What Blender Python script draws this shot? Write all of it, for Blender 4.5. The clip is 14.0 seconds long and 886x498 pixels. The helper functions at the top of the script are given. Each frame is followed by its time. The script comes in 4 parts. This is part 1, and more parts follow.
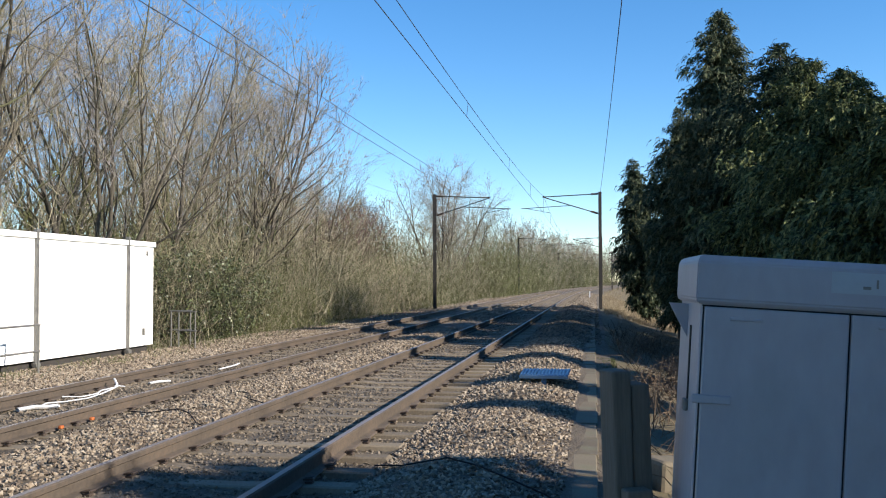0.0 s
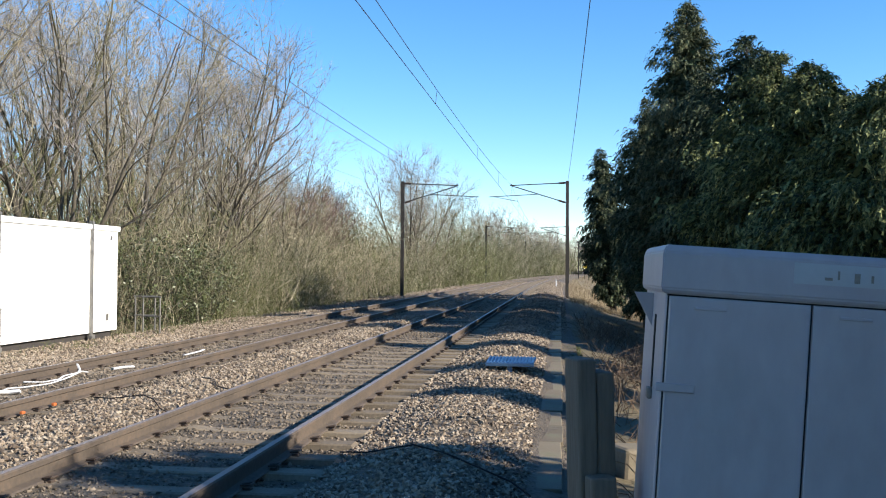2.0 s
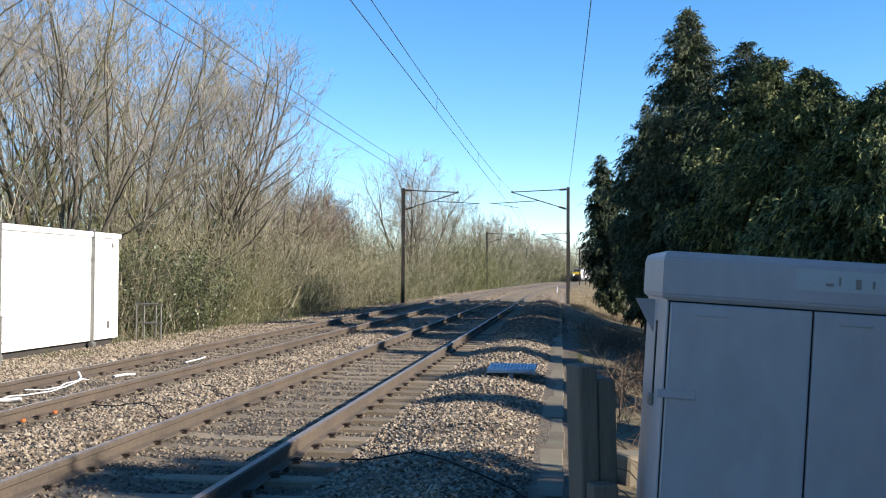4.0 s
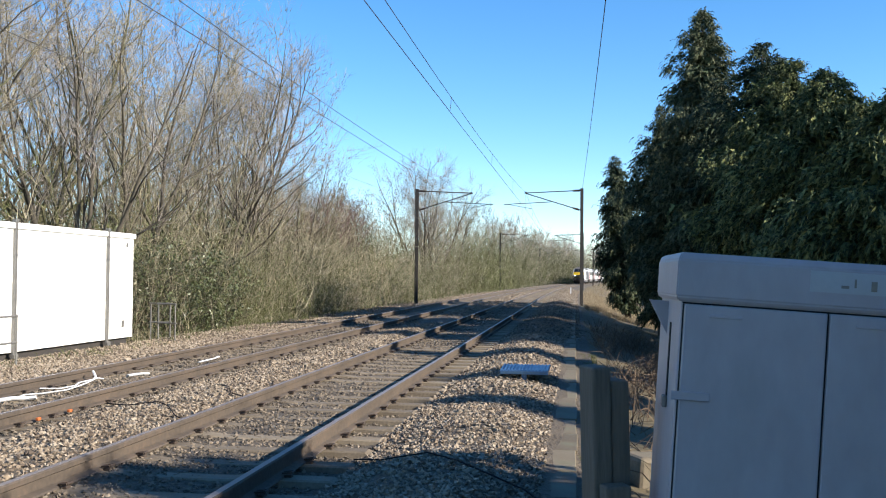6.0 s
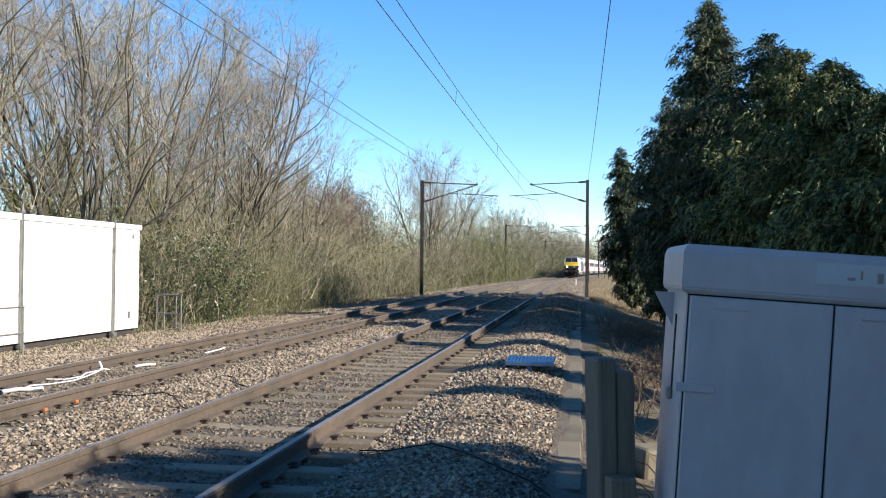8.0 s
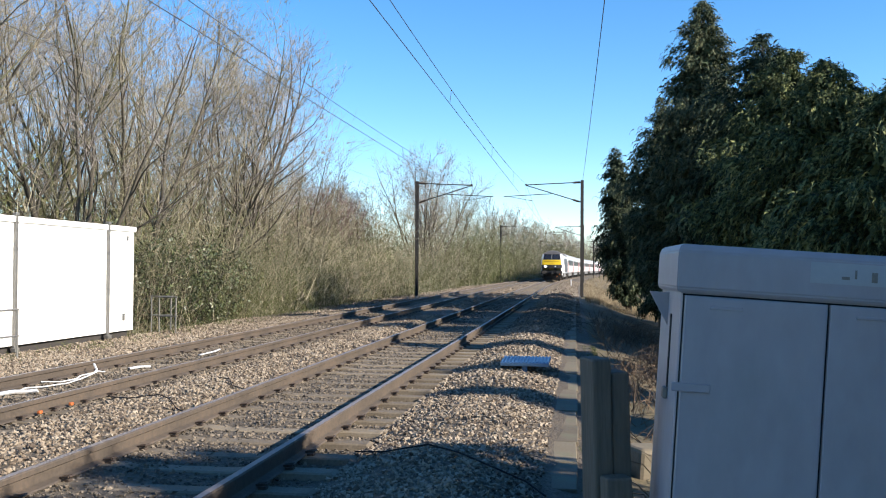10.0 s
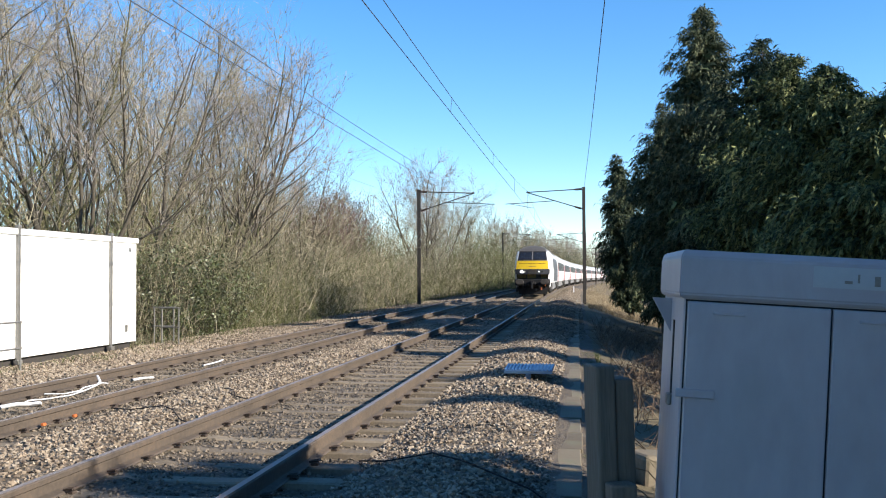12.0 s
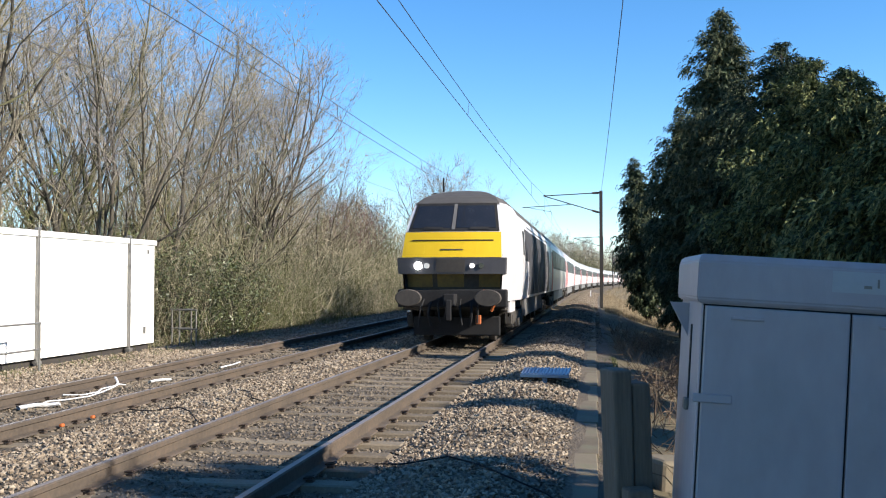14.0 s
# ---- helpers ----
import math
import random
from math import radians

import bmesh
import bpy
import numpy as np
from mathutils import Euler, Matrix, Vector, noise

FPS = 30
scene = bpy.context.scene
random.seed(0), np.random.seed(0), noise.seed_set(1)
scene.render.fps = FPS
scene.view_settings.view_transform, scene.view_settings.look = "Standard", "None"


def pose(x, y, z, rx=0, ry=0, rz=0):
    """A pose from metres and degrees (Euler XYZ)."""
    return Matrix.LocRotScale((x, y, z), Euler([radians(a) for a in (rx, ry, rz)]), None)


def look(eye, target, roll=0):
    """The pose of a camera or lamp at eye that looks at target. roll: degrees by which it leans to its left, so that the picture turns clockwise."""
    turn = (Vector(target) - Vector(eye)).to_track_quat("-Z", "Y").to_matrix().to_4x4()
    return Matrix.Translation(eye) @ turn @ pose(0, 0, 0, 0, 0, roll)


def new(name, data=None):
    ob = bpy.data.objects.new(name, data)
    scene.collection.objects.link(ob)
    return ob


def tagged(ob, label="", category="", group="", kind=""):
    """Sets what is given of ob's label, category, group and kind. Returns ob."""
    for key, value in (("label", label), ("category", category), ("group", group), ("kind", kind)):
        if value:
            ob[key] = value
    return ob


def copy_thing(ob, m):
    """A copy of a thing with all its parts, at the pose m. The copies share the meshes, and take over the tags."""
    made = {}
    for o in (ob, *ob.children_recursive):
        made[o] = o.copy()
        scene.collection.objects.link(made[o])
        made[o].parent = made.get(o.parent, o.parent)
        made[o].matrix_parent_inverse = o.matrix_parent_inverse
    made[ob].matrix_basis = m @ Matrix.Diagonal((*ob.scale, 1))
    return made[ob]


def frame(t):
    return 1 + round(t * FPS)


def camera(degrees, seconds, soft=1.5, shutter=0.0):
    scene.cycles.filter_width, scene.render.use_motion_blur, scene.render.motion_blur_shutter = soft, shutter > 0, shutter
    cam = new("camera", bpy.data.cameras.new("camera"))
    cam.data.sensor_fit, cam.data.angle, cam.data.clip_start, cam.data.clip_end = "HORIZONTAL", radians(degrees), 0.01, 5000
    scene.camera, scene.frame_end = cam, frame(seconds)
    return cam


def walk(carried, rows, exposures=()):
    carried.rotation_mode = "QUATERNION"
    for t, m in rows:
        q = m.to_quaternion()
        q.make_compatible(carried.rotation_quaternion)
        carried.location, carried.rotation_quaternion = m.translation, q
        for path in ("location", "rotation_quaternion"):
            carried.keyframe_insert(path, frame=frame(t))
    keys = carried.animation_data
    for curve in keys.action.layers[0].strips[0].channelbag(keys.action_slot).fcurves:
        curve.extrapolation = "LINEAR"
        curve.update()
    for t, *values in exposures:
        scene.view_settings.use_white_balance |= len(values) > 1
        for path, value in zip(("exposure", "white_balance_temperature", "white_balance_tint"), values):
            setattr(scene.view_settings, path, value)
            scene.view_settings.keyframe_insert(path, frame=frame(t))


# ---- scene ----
# Eye 1.43 m above the near track's rail tops; +y follows the line, +x is to its right.
EYE = (0.0, 0.0, 1.43)
LENS = 1730.0
cam = camera(48.76, 14.0, soft=1.1)


def aim(dx, dy, roll):
    """The camera's pose from small turns (thousandths of the lens) about its mean heading."""
    left = math.atan((268.0 + dx) / LENS)
    up = math.atan((54.6 + dy) / LENS)
    way = Vector((-math.sin(left) * math.cos(up), math.cos(left) * math.cos(up), math.sin(up)))
    return look(EYE, Vector(EYE) + way * 10, roll)


SWAY = [(0.0, -1.6, 2.2, -0.08), (0.5, -20.3, -4.0, -0.01), (1.0, -40.2, -13.3, 0.13), (1.5, -52.1, -18.5, 0.14),
        (2.0, -60.2, -19.8, 0.42), (2.5, -62.2, -18.4, 0.5), (3.0, -63.5, -15.2, 0.28), (3.2, -63.0, -13.5, 0.28),
        (5.3, -44.5, -4.3, 0.42), (5.5, -42.0, -4.5, 0.47), (6.0, -34.5, -6.7, 0.5), (6.5, -29.0, -9.2, 0.38),
        (7.0, -28.3, -17.5, 0.5), (7.5, -24.3, -22.7, 0.51), (8.0, -25.0, -21.9, 0.55), (8.2, -25.6, -21.5, 0.53),
        (10.3, -36.5, -20.0, 0.29), (10.5, -38.7, -18.9, 0.27), (11.0, -45.5, -10.6, 0.25), (11.5, -44.3, -8.4, -0.03),
        (12.0, -30.1, -5.9, -0.24), (12.5, -24.1, -5.4, -0.1), (13.0, -14.8, -3.6, -0.2), (13.5, -8.3, -4.0, -0.07),
        (14.0, 0.0, 0.0, 0.0)]
walk(cam, [(t, aim(dx, dy, roll)) for t, dx, dy, roll in SWAY], exposures=[(0.0, 1.10, 6500, 11), (1.1, 1.17, 6500, 11), (2.1, 1.33, 6500, 11), (13.0, 1.33, 6500, 11), (14.0, 1.28, 6500, 11)])

# ---- light ----
SUN_UP, SUN_TURN = 25.0, 15.0      # degrees above the horizon; degrees from +x towards -y (behind the camera)
up, turn = radians(SUN_UP), radians(SUN_TURN)
SUN = Vector((math.cos(up) * math.cos(turn), -math.cos(up) * math.sin(turn), math.sin(up)))
lamp = bpy.data.lights.new("sun", "SUN")
lamp.energy, lamp.angle, lamp.color = 5.0, radians(0.6), (1.0, 0.92, 0.80)
sun = new("sun", lamp)
sun.matrix_world = look(SUN * 60, (0, 0, 0))
world = bpy.data.worlds.new("sky")
scene.world = world
world.use_nodes = True
sky = world.node_tree.nodes.new("ShaderNodeTexSky")
sky.sky_type, sky.sun_disc = "NISHITA", False
sky.sun_elevation, sky.sun_rotation = up, radians(90 + SUN_TURN)
sky.air_density, sky.dust_density, sky.ozone_density = 1.0, 0.0, 3.0
sky.altitude = 1500.0
deep = world.node_tree.nodes.new("ShaderNodeHueSaturation")
deep.inputs["Saturation"].default_value = 1.25
world.node_tree.links.new(sky.outputs[0], deep.inputs["Color"])
world.node_tree.links.new(deep.outputs[0], world.node_tree.nodes["Background"].inputs[0])
world.node_tree.nodes["Background"].inputs[1].default_value = 0.1


# ---- materials ----
def material(name, colors, rough=0.8, metal=0.0, scale=4.0, fine=40.0, bump=0.3, bump_scale=60.0, stretch=(1, 1, 1),
             island=0.0, per_object=0.0, gloss=0.5, depth=0.02, dirt=None, dirt_scale=1.5):
    """Two scales of noise between the colours, with relief; island/per_object vary the value piece by piece."""
    m = bpy.data.materials.new(name)
    m.use_nodes = True
    n, l = m.node_tree.nodes, m.node_tree.links
    b = n["Principled BSDF"]
    co = n.new("ShaderNodeTexCoord")
    mp = n.new("ShaderNodeMapping")
    mp.inputs["Scale"].default_value = stretch
    l.new(co.outputs["Object"], mp.inputs[0])

    def cloud(s, detail=4.0):
        t = n.new("ShaderNodeTexNoise")
        t.inputs["Scale"].default_value, t.inputs["Detail"].default_value = s, detail
        l.new(mp.outputs[0], t.inputs["Vector"])
        return t.outputs["Fac"]

    mix = n.new("ShaderNodeMath")
    mix.operation = "MULTIPLY_ADD"
    mix.inputs[1].default_value = 0.5
    half = n.new("ShaderNodeMath")
    half.operation = "MULTIPLY"
    half.inputs[1].default_value = 0.5
    l.new(cloud(fine), half.inputs[0])
    l.new(cloud(scale), mix.inputs[0])
    l.new(half.outputs[0], mix.inputs[2])
    fac = mix.outputs[0]
    for use, node, out in ((island, "ShaderNodeNewGeometry", "Random Per Island"), (per_object, "ShaderNodeObjectInfo", "Random")):
        if use:
            g = n.new(node)
            sh = n.new("ShaderNodeMath")
            sh.operation = "SUBTRACT"
            sh.inputs[1].default_value = 0.5
            l.new(g.outputs[out], sh.inputs[0])
            ad = n.new("ShaderNodeMath")
            ad.operation = "MULTIPLY_ADD"
            ad.inputs[1].default_value = use
            l.new(sh.outputs[0], ad.inputs[0])
            l.new(fac, ad.inputs[2])
            fac = ad.outputs[0]
    ramp = n.new("ShaderNodeValToRGB")
    e = ramp.color_ramp.elements
    k = len(colors)
    e[0].position, e[1].position = 0.3, 0.7
    e[0].color, e[1].color = (*colors[0], 1), (*colors[-1], 1)
    for i in range(1, k - 1):
        x = e.new(0.3 + 0.4 * i / (k - 1))
        x.color = (*colors[i], 1)
    l.new(fac, ramp.inputs[0])
    col = ramp.outputs[0]
    if dirt:
        dr = n.new("ShaderNodeValToRGB")
        dr.color_ramp.elements[0].position, dr.color_ramp.elements[1].position = 0.52, 0.72
        l.new(cloud(dirt_scale, 8.0), dr.inputs[0])
        mc = n.new("ShaderNodeMix")
        mc.data_type = "RGBA"
        l.new(dr.outputs[0], mc.inputs["Factor"])
        l.new(col, mc.inputs[6])
        mc.inputs[7].default_value = (*dirt, 1)
        col = mc.outputs[2]
    l.new(col, b.inputs["Base Color"])
    b.inputs["Roughness"].default_value, b.inputs["Metallic"].default_value = rough, metal
    b.inputs["Specular IOR Level"].default_value = gloss
    if bump:
        bp = n.new("ShaderNodeBump")
        bp.inputs["Strength"].default_value, bp.inputs["Distance"].default_value = bump, depth
        l.new(cloud(bump_scale, 6.0), bp.inputs["Height"])
        l.new(bp.outputs[0], b.inputs["Normal"])
    return m


def glow(name, color, strength):
    m = bpy.data.materials.new(name)
    m.use_nodes = True
    b = m.node_tree.nodes["Principled BSDF"]
    b.inputs["Base Color"].default_value = (*color, 1)
    b.inputs["Emission Color"].default_value = (*color, 1)
    b.inputs["Emission Strength"].default_value = strength
    return m


M_EARTH = material("earth_and_grass", [(0.048, 0.0384, 0.0208), (0.09, 0.0706, 0.0364), (0.12, 0.096, 0.0468)], scale=0.7, fine=9, bump=0.6, bump_scale=14, depth=0.06)
M_BALLAST = material("ballast_bed", [(0.0438, 0.0342, 0.0236), (0.0876, 0.0684, 0.0472), (0.117, 0.094, 0.0655)], scale=1.2, fine=24, bump=1.0, bump_scale=26, depth=0.05)
M_STONE = material("ballast_stone", [(0.0806, 0.059, 0.0407), (0.176, 0.135, 0.0931), (0.227, 0.179, 0.127), (0.277, 0.231, 0.172)], scale=1.5, fine=20, bump=0.3, bump_scale=120, island=0.5, depth=0.01)
# dirty stones of the tracks; on the shoulder the darker tone stands for shade
M_STONE_DIRT_SHADE = material("track_stone", [(0.0504, 0.0408, 0.0294), (0.121, 0.0957, 0.0679), (0.186, 0.15, 0.109)], scale=1.5, fine=20, bump=0.3, bump_scale=120, island=0.5, depth=0.01)
M_RAIL = material("rusted_rail", [(0.042, 0.032, 0.0244), (0.07, 0.0544, 0.0409), (0.105, 0.0748, 0.0528)], rough=0.75, metal=0.15, scale=1.5, fine=25, bump=0.25, bump_scale=90, depth=0.004)
M_RAILTOP = material("polished_rail_head", [(0.19, 0.163, 0.148), (0.295, 0.256, 0.237)], rough=0.5, metal=0.4, scale=3, fine=40, bump=0.05)
M_CONCRETE = material("sleeper_concrete", [(0.101, 0.0786, 0.052), (0.156, 0.125, 0.086), (0.202, 0.164, 0.113)], scale=3, fine=50, bump=0.35, bump_scale=140, per_object=0.25, depth=0.006)
M_SLAB = material("trough_concrete", [(0.0927, 0.0725, 0.0453), (0.131, 0.106, 0.0688), (0.166, 0.136, 0.0889)], scale=2.5, fine=45, bump=0.35, bump_scale=120, per_object=0.3, depth=0.006, dirt=(0.12, 0.12, 0.07), dirt_scale=3)
M_CLIP = material("clip_steel", [(0.042, 0.0306, 0.0238), (0.084, 0.0612, 0.0462)], rough=0.7, metal=0.4)
M_WHITE = material("white_panel", [(0.74, 0.74, 0.70), (0.80, 0.80, 0.77)], rough=0.45, scale=0.8, fine=6, bump=0.05, bump_scale=20)
M_GALV = material("galvanised_steel", [(0.14, 0.136, 0.125), (0.231, 0.224, 0.205)], rough=0.5, metal=0.6, scale=4, fine=60, bump=0.1)
M_DARKSTEEL = material("mast_steel", [(0.018, 0.016, 0.015), (0.04, 0.034, 0.03)], rough=0.75, metal=0.0, scale=2, fine=30, bump=0.15)
M_WIRE = material("wire", [(0.03, 0.03, 0.03), (0.06, 0.05, 0.045)], rough=0.6, metal=0.5, bump=0)
M_CABINET = material("cabinet_grey_paint", [(0.28, 0.268, 0.289), (0.315, 0.304, 0.326), (0.35, 0.34, 0.364)], rough=0.5, scale=1.6, fine=14, bump=0.08, bump_scale=30, stretch=(1, 1, 0.45), dirt=(0.245, 0.255, 0.265), dirt_scale=2.2)
M_TIMBER = material("weathered_timber", [(0.0712, 0.0585, 0.0437), (0.115, 0.0968, 0.0739), (0.154, 0.128, 0.0968)], rough=0.9, scale=5, fine=60, bump=0.6, bump_scale=70, stretch=(1, 1, 0.08), depth=0.01)
M_BARK = material("bark", [(0.0306, 0.0258, 0.0187), (0.0611, 0.052, 0.0374), (0.0872, 0.0749, 0.0541)], rough=0.95, scale=3, fine=25, bump=0.5, bump_scale=40, per_object=0.3)
M_BARK_MOSS = material("mossy_bark", [(0.0325, 0.0312, 0.0155), (0.0649, 0.0633, 0.0286), (0.0978, 0.0918, 0.0428)], rough=0.95, scale=3, fine=25, bump=0.5, bump_scale=40)
M_TWIG = material("twig_straw", [(0.149, 0.128, 0.0828), (0.213, 0.187, 0.123), (0.268, 0.24, 0.162)], rough=0.9, scale=0.5, fine=4, bump=0, island=0.5, per_object=0.3)
M_TWIG_GREY = material("twig_grey", [(0.163, 0.144, 0.124), (0.243, 0.215, 0.192), (0.319, 0.284, 0.255)], rough=0.9, scale=0.5, fine=4, bump=0, island=0.5, per_object=0.3)
M_TWIG_RED = material("twig_purple", [(0.0714, 0.0414, 0.0384), (0.122, 0.069, 0.0624), (0.163, 0.0966, 0.0864)], rough=0.9, scale=0.5, fine=4, bump=0, island=0.5)
M_BRUSH = material("brush_olive", [(0.0346, 0.044, 0.0118), (0.0605, 0.0726, 0.0191), (0.0888, 0.098, 0.0295), (0.103, 0.103, 0.0406)], rough=0.9, scale=0.35, fine=3, bump=0, island=0.5, per_object=0.35)
M_IVY = material("ivy_leaf", [(0.024, 0.036, 0.0144), (0.052, 0.068, 0.024), (0.088, 0.104, 0.04)], rough=0.45, scale=0.6, fine=5, bump=0, island=0.6)
M_CONIFER = material("conifer_spray", [(0.012, 0.022, 0.013), (0.045, 0.065, 0.034), (0.13, 0.135, 0.075)], rough=0.85, scale=1.3, fine=5, bump=0, gloss=0.2, island=0.4, per_object=0.2)
M_CONIFER_WARM = material("conifer_spray_warm", [(0.016, 0.026, 0.012), (0.06, 0.08, 0.03), (0.17, 0.18, 0.07)], rough=0.8, scale=1.3, fine=5, bump=0, gloss=0.2, island=0.45)
M_DRYGRASS = material("dry_grass", [(0.164, 0.121, 0.0692), (0.268, 0.207, 0.124), (0.357, 0.285, 0.18)], rough=0.9, scale=1, fine=5, bump=0, island=0.6)
M_BRAMBLE = material("dead_bramble", [(0.042, 0.0272, 0.0165), (0.084, 0.0544, 0.033), (0.119, 0.0816, 0.0495)], rough=0.9, scale=1, fine=5, bump=0, island=0.6)
M_STEP = material("blue_grey_grating", [(0.07, 0.15, 0.27), (0.11, 0.20, 0.33)], rough=0.32, metal=0.55, scale=5, fine=60, bump=0.1)
M_PLASTIC = material("white_sheeting", [(0.562, 0.562, 0.562), (0.615, 0.615, 0.615)], rough=0.5, bump=0.1)
M_BLACK = material("black_rubber", [(0.012, 0.012, 0.013), (0.025, 0.025, 0.026)], rough=0.85, bump=0.1, gloss=0.15)
M_COACH_WHITE = material("coach_white_paint", [(0.462, 0.451, 0.462), (0.509, 0.496, 0.508)], rough=0.28, scale=0.4, fine=4, bump=0)
M_COACH_GREY = material("coach_dark_grey", [(0.03, 0.03, 0.036), (0.055, 0.055, 0.062)], rough=0.5, scale=0.5, fine=5, bump=0)
M_COACH_ROOF = material("coach_roof", [(0.042, 0.0385, 0.035), (0.077, 0.07, 0.063)], rough=0.75, scale=0.6, fine=8, bump=0.05)
M_COACH_ROOF_PALE = material("coach_roof_pale", [(0.252, 0.252, 0.246), (0.312, 0.312, 0.306)], rough=0.5, scale=0.6, fine=8, bump=0.05)
M_UNDER = material("underframe", [(0.021, 0.0186, 0.0162), (0.051, 0.0432, 0.036)], rough=0.8, scale=1.5, fine=12, bump=0.2)
M_SKIRT = material("skirt_grey", [(0.096, 0.09, 0.087), (0.144, 0.138, 0.132)], rough=0.55, scale=0.8, fine=8, bump=0.05)
M_YELLOW = material("warning_yellow", [(0.517, 0.333, 0.00612), (0.564, 0.374, 0.00952)], rough=0.4, scale=1, fine=6, bump=0)
M_RED = material("door_red", [(0.4, 0.02, 0.024), (0.464, 0.028, 0.032)], rough=0.35, bump=0)
M_GLASS = material("tinted_glass", [(0.010, 0.012, 0.016), (0.02, 0.022, 0.028)], rough=0.08, bump=0, gloss=0.6)
M_WINDOW = material("coach_window", [(0.010, 0.011, 0.014), (0.02, 0.021, 0.025)], rough=0.35, bump=0, gloss=0.12)
M_LAMP = glow("headlamp_lit", (1.0, 0.97, 0.9), 14.0)
M_LAMP_DIM = glow("marker_lamp_lit", (1.0, 0.97, 0.9), 0.3)
M_LAMP_FAINT = glow("marker_lamp_faint", (0.5, 0.5, 0.48), 0.06)
# dirty yellow, darkened further for the shade under the lamp band
M_YELLOW_GRIMY_SHADED = material("grimy_shaded_yellow", [(0.07, 0.049, 0.0105), (0.154, 0.105, 0.014)], rough=0.6, scale=2, fine=12, bump=0.05)
M_ORANGE = material("orange_tag", [(0.33, 0.078, 0.018), (0.42, 0.12, 0.03)], rough=0.6, bump=0)


# ---- mesh tools ----
def part(name, bm, mat, parent=None, label=""):
    me = bpy.data.meshes.new(name)
    bm.to_mesh(me)
    bm.free()
    me.materials.append(mat)
    ob = new(name, me)
    if parent:
        ob.parent = parent
    return tagged(ob, label)


def share(name, me, parent, m):
    ob = new(name, me)
    ob.parent = parent
    ob.matrix_basis = m
    return ob


def thing(name, label, category, m=None, group="", kind=""):
    ob = new(name)
    ob.empty_display_size = 0.2
    if m is not None:
        ob.matrix_basis = m
    return tagged(ob, label, category, group, kind)


def soup(name, verts, faces, mat, parent=None, smooth=False, label=""):
    """A mesh from arrays of vertices and of equal-sided faces."""
    verts, faces = np.asarray(verts, np.float32), np.asarray(faces, np.int32)
    me = bpy.data.meshes.new(name)
    me.vertices.add(len(verts))
    me.vertices.foreach_set("co", verts.ravel())
    k = faces.shape[1]
    me.loops.add(faces.size)
    me.loops.foreach_set("vertex_index", faces.ravel())
    me.polygons.add(len(faces))
    me.polygons.foreach_set("loop_start", np.arange(0, faces.size, k, dtype=np.int32))
    me.polygons.foreach_set("use_smooth", np.full(len(faces), smooth))
    me.materials.append(mat)
    me.update(calc_edges=True)
    ob = new(name, me)
    if parent:
        ob.parent = parent
    return tagged(ob, label)


def box(bm, x0, x1, y0, y1, z0, z1, bevel=0.0):
    r = bmesh.ops.create_cube(bm, size=1)
    bmesh.ops.scale(bm, vec=(x1 - x0, y1 - y0, z1 - z0), verts=r["verts"])
    bmesh.ops.translate(bm, vec=((x0 + x1) / 2, (y0 + y1) / 2, (z0 + z1) / 2), verts=r["verts"])
    if bevel:
        edges = list({e for v in r["verts"] for e in v.link_edges})
        bmesh.ops.bevel(bm, geom=edges, offset=bevel, segments=2, affect="EDGES", profile=0.5)
    return bm


def boxes(*rows, bevel=0.0):
    bm = bmesh.new()
    for row in rows:
        box(bm, *row, bevel=bevel)
    return bm


def rod(bm, a, b, r, r2=None, sides=8):
    a, b = Vector(a), Vector(b)
    d = b - a
    q = d.to_track_quat("Z", "Y").to_matrix().to_4x4()
    bmesh.ops.create_cone(bm, cap_ends=True, segments=sides, radius1=r, radius2=r if r2 is None else r2, depth=d.length,
                          matrix=Matrix.Translation((a + b) / 2) @ q)
    return bm


def rods(*rows, sides=8):
    bm = bmesh.new()
    for a, b, r in rows:
        rod(bm, a, b, r, sides=sides)
    return bm


def tubes(segs, sides=3):
    """Vertices and quads of tapered tubes; segs: rows of x0 y0 z0 x1 y1 z1 r0 r1."""
    s = np.asarray(segs, float)
    a, b, r0, r1 = s[:, 0:3], s[:, 3:6], s[:, 6], s[:, 7]
    d = b - a
    d /= np.linalg.norm(d, axis=1)[:, None] + 1e-9
    ref = np.where(np.abs(d[:, 2:3]) > 0.9, np.array([[1.0, 0, 0]]), np.array([[0, 0, 1.0]]))
    u = np.cross(d, ref)
    u /= np.linalg.norm(u, axis=1)[:, None] + 1e-9
    v = np.cross(d, u)
    n = len(s)
    verts = np.zeros((n, 2 * sides, 3))
    for i in range(sides):
        w = math.cos(2 * math.pi * i / sides) * u + math.sin(2 * math.pi * i / sides) * v
        verts[:, i] = a + w * r0[:, None]
        verts[:, sides + i] = b + w * r1[:, None]
    base = (np.arange(n) * 2 * sides)[:, None]
    quads = np.concatenate([base + np.array([[i, (i + 1) % sides, sides + (i + 1) % sides, sides + i]]) for i in range(sides)])
    return verts.reshape(-1, 3), quads


